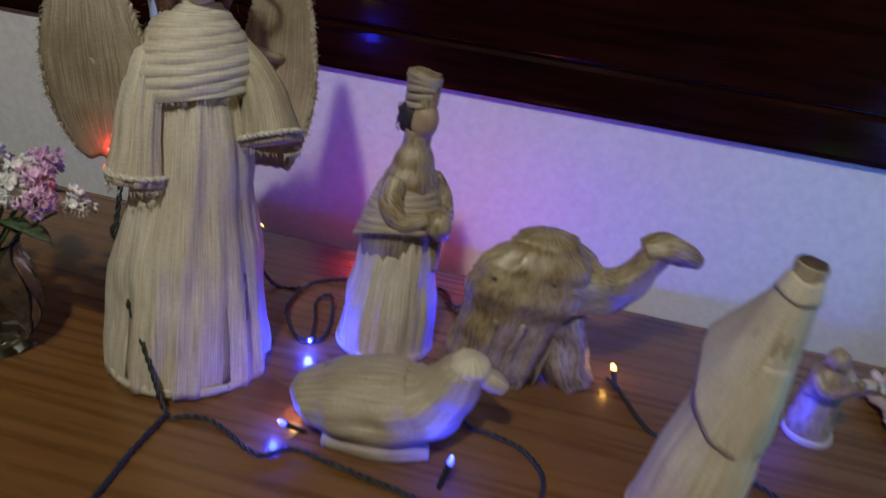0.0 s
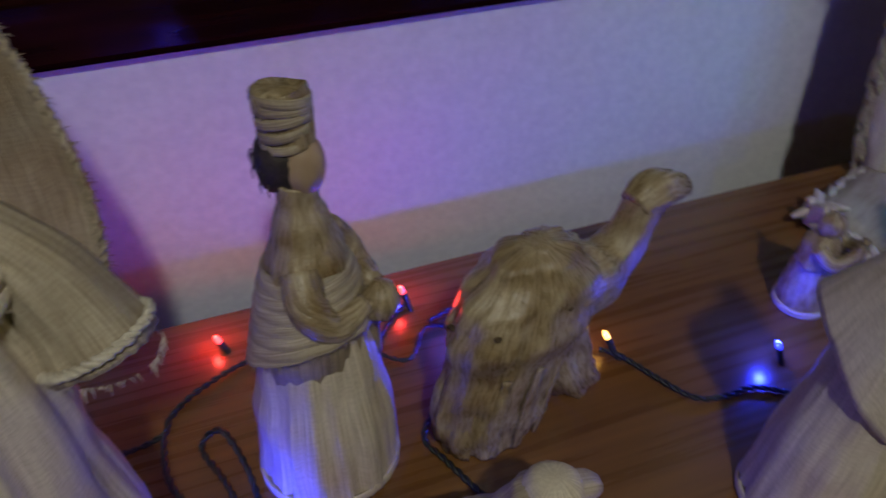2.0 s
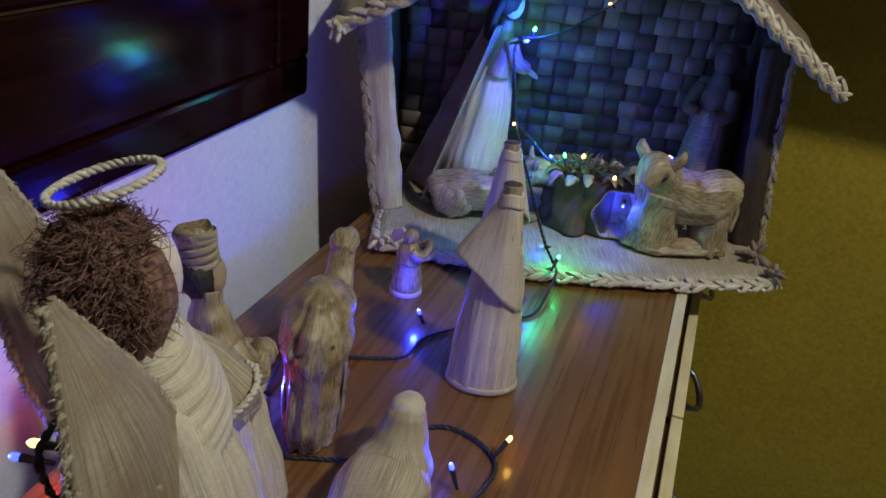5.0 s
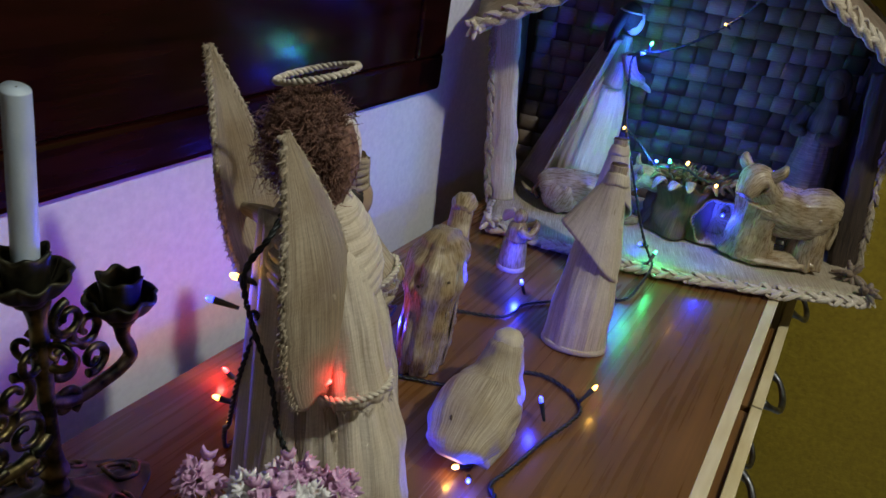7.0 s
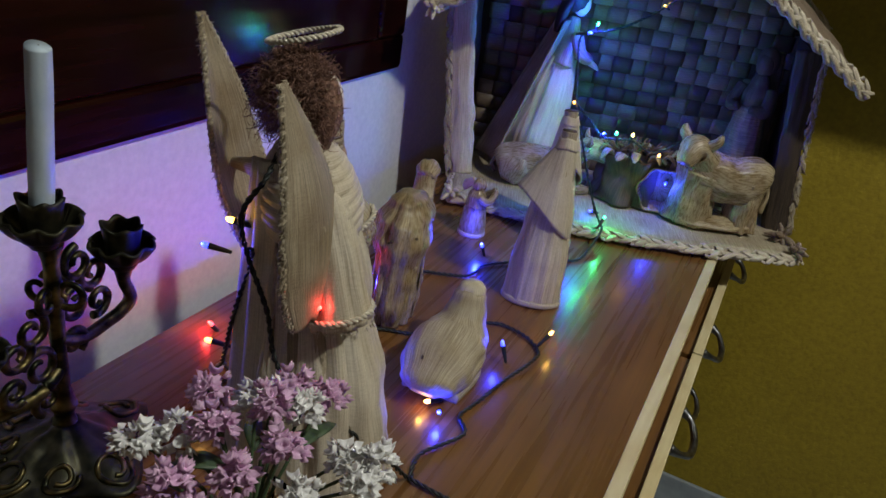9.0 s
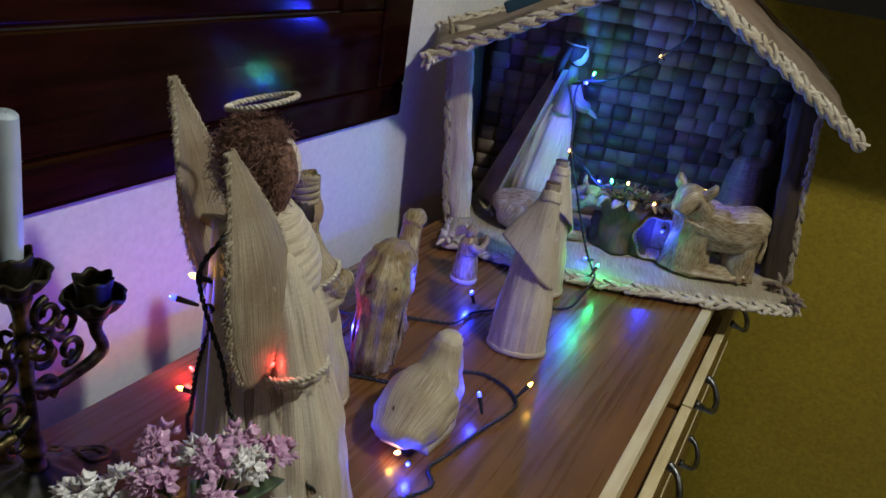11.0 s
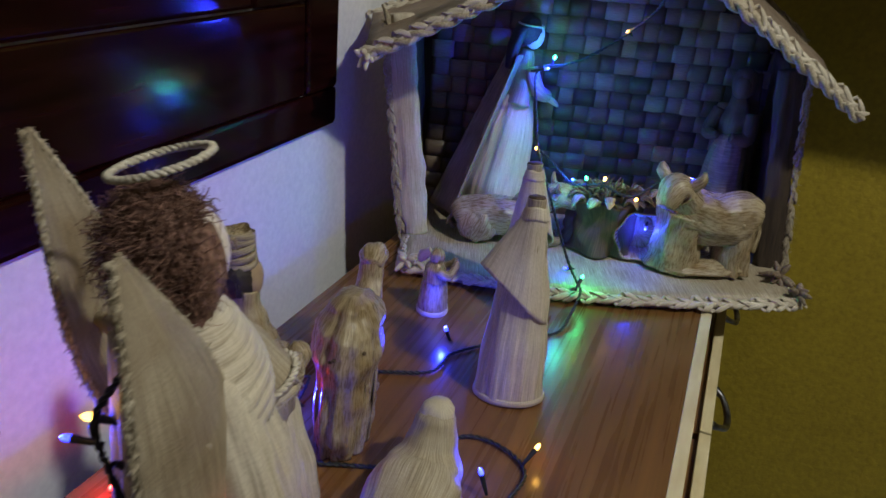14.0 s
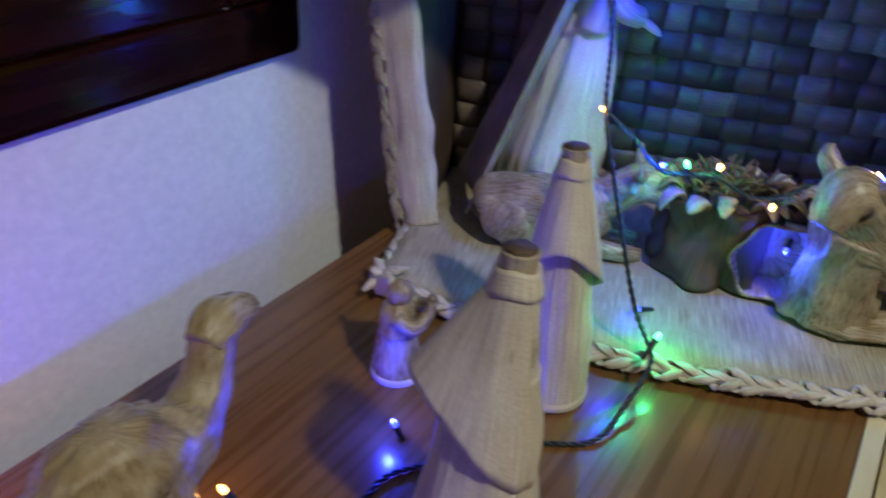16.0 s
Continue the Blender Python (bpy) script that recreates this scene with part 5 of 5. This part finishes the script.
# loose loops behind the angel and beside the turbaned king
cable([(1.295, -0.188, 1.000), (1.312, -0.175, 0.975), (1.311, -0.162, 0.930), (1.326, -0.140, 0.870), (1.340, -0.122, 0.845), (1.361, -0.104, G), (1.387, -0.098, G), (1.392, -0.087, G), (1.408, -0.072, G), (1.438, -0.058, G), (1.458, -0.053, G), (1.488, -0.043, G), (1.516, -0.048, G), (1.531, -0.072, G), (1.549, -0.053, G), (1.565, -0.040, G)])
cable([(1.387, -0.098, G), (1.388, -0.137, G), (1.413, -0.176, G), (1.432, -0.174, G), (1.433, -0.147, G), (1.422, -0.115, 0.812), (1.408, -0.116, G), (1.417, -0.142, G), (1.425, -0.170, G)])
cable([(1.521, -0.066, G), (1.549, -0.093, G), (1.571, -0.068, G), (1.591, -0.078, G), (1.598, -0.096, G), (1.632, -0.093, 0.812), (1.644, -0.078, G), (1.636, -0.059, G), (1.610, -0.053, G), (1.575, -0.063, G)], 0.0016)


def bulb(place, way, mat, colour, watts):
    """A tiny lamp in its holder: it points along way from the cable."""
    p, d = Vector(place), Vector(way).normalized()
    s = Shape()
    s.sweep([p - d * 0.018, p - d * 0.010, p - d * 0.003, p], [0.0014, 0.0020, 0.0024, 0.0026], CABLE, 10, 9, (0.31, 0.52, 0.79))
    holder = s.done("bulb_holder", string)
    s = Shape()
    s.sweep([p, p + d * 0.003, p + d * 0.005, p + d * 0.0062], [0.0021, 0.0022, 0.0016, 0.0005], mat, 10, 9, (0.31, 0.52, 0.79))
    s.done("bulb", holder, colour + " glowing bulb")
    lamp("bulb_light", p + d * 0.0095, watts, tuple(mat.node_tree.nodes["Principled BSDF"].inputs["Emission Color"].default_value[:3]), 0.003)


AMBER = glowing("amber_glow", (1.0, 0.50, 0.08), 9)
BLUE = glowing("blue_glow", (0.02, 0.035, 1.0), 7)
RED = glowing("red_glow", (1.0, 0.04, 0.03), 7)
GREEN = glowing("green_glow", (0.04, 1.0, 0.25), 8)
for place, way, watts in (((1.630, -0.329, 0.818), (0.5, -0.3, 0.5), 0.012), ((1.458, -0.271, 0.808), (-0.5, 0.2, 0.2), 0.018), ((1.586, -0.173, 0.816), (0.1, -0.1, 1), 0.022), ((1.311, -0.160, 1.006), (-0.3, 0.8, 0.1), 0.015),
                          ((1.348, -0.109, 0.863), (-0.3, 0.8, 0.1), 0.02), ((1.377, -0.258, 0.815), (-0.3, -0.6, 0.6), 0.008), ((1.683, -0.130, 0.812), (-0.2, 0.5, 0.6), 0.012), (S(0.264, 0.126, 0.322), (-0.6, 0.1, 0.2), 0.03),
                          (S(0.157, 0.060, 0.172), (-0.7, -0.2, 0.3), 0.012), (S(0.254, 0.058, 0.138), (-0.4, -0.2, 0.8), 0.016), (S(0.298, 0.045, 0.120), (-0.8, 0, -0.1), 0.012), (S(0.374, 0.075, 0.142), (-0.1, 0.3, 0.9), 0.02)):
    bulb(place, way, AMBER, "warm amber", watts)
for place, way, mat, nm, watts in (((1.431, -0.036, 0.807), (-0.3, 0.3, 0.6), RED, "red", 0.09), ((1.564, -0.039, 0.813), (-0.2, 0.4, 0.8), RED, "red", 0.09), ((1.427, -0.179, 0.806), (0.1, -0.6, 0.3), BLUE, "blue", 0.34), ((1.598, -0.097, 0.808), (-0.4, 0.3, 0.5), BLUE, "blue", 0.68),
                                   ((1.788, -0.179, 0.813), (-0.2, 0.3, 0.9), BLUE, "blue", 0.45), ((1.961, -0.294, 0.835), (0.5, -0.1, 0.4), GREEN, "green", 0.10), (S(0.158, 0.105, 0.268), (0.2, -0.7, 0.2), BLUE, "blue", 1.2), (S(0.171, 0.120, 0.280), (-0.4, -0.2, 0.6), GREEN, "green", 0.12),
                                   (S(0.371, 0.062, 0.146), (-0.5, 0, 0.8), BLUE, "blue", 0.32), (S(0.230, 0.058, 0.136), (-0.4, 0.1, 0.8), GREEN, "green", 0.22), (S(0.212, 0.058, 0.134), (-0.6, 0, 0.2), BLUE, "blue", 0.36), (S(0.326, 0.072, 0.070), (-0.8, 0, -0.1), BLUE, "blue", 0.14),
                                   (S(0.215, 0.012, 0.024), (-0.6, 0.3, 0.2), BLUE, "blue", 0.03), (S(0.306, 0.05, 0.446), (0.8, 0.1, 0.2), RED, "red", 0.012), (S(0.117, 0.060, 0.412), (0.1, 0.1, 0.9), RED, "red", 0.004),
                                   ((1.327, -0.123, 0.967), (-0.3, 0.8, 0.1), BLUE, "blue", 0.22), ((1.295, -0.241, 0.974), (0.5, -0.6, 0.1), RED, "red", 0.06), ((1.573, -0.297, 0.820), (0.2, 0.4, 0.8), BLUE, "blue", 0.14), ((1.450, -0.286, 0.808), (-0.5, -0.2, 0.3), BLUE, "blue", 0.14)):
    bulb(place, way, mat, nm, watts)
# the box that makes the lights blink, on the roof
box = thing("light_controller", "small dark blue plastic control box on the stable roof", "control box", S(0.07, 0.05, 0.37))
slope = (APEX - TIPL).normalized()
s = Shape().box((-0.030, -0.014, 0.0), (0.030, 0.014, 0.016), BOX_BLUE, 0.002)
ob = s.done("housing", box)
zdir = slope.cross(SW).normalized()
zdir = zdir if zdir.z > 0 else -zdir
ydir = zdir.cross(slope)
mat4 = Matrix((slope, ydir, zdir)).transposed().to_4x4()
mat4.translation = TIPL + slope * 0.150 + SW * 0.045 + zdir * 0.016
ob.matrix_world = mat4

# ---- woven strips and floor tiles ----
flat, tall = strip_mesh(0.0330, 0.0252), strip_mesh(0.0270, 0.0300)
rows_, cols_ = 17, 19
for r in range(rows_):
    for c in range(cols_):
        u, zz = 0.020 + c * 0.0272, 0.030 + r * 0.0255
        roof_z = 0.330 + u * 0.37 if u < 0.322 else 0.452 - (u - 0.322) * 0.74
        if zz > roof_z - 0.014:
            continue
        ob = new("strip", flat if (r + c) % 2 else tall)
        rt = random.Random(r * 50 + c)
        m = Matrix((SU, Vector((0, 0, 1)), -SW)).transposed().to_4x4()
        m.translation = S(u + rt.uniform(-0.001, 0.001), BACK - (0.0036 if (r + c) % 2 else 0.0026), zz + rt.uniform(-0.001, 0.001))
        ob.parent = back
        ob.matrix_world = m @ pose(0, 0, 0, rt.uniform(-2, 2), rt.uniform(-2, 2), rt.uniform(-2.5, 2.5))
s = Shape().box((-0.1635, -0.1635, -0.0035), (0.1635, 0.1635, 0.0), TILE, 0.0015, 1)
tile = s.done("tile", floor)
tile_mesh = tile.data
bpy.data.objects.remove(tile)
for i in range(13):
    for j in range(18):
        x, y = 2.46 - 0.166 - i * 0.33, WALL - 0.166 - j * 0.33
        ob = new("tile", tile_mesh)
        ob.parent = floor
        ob.location = (x, y, 0)
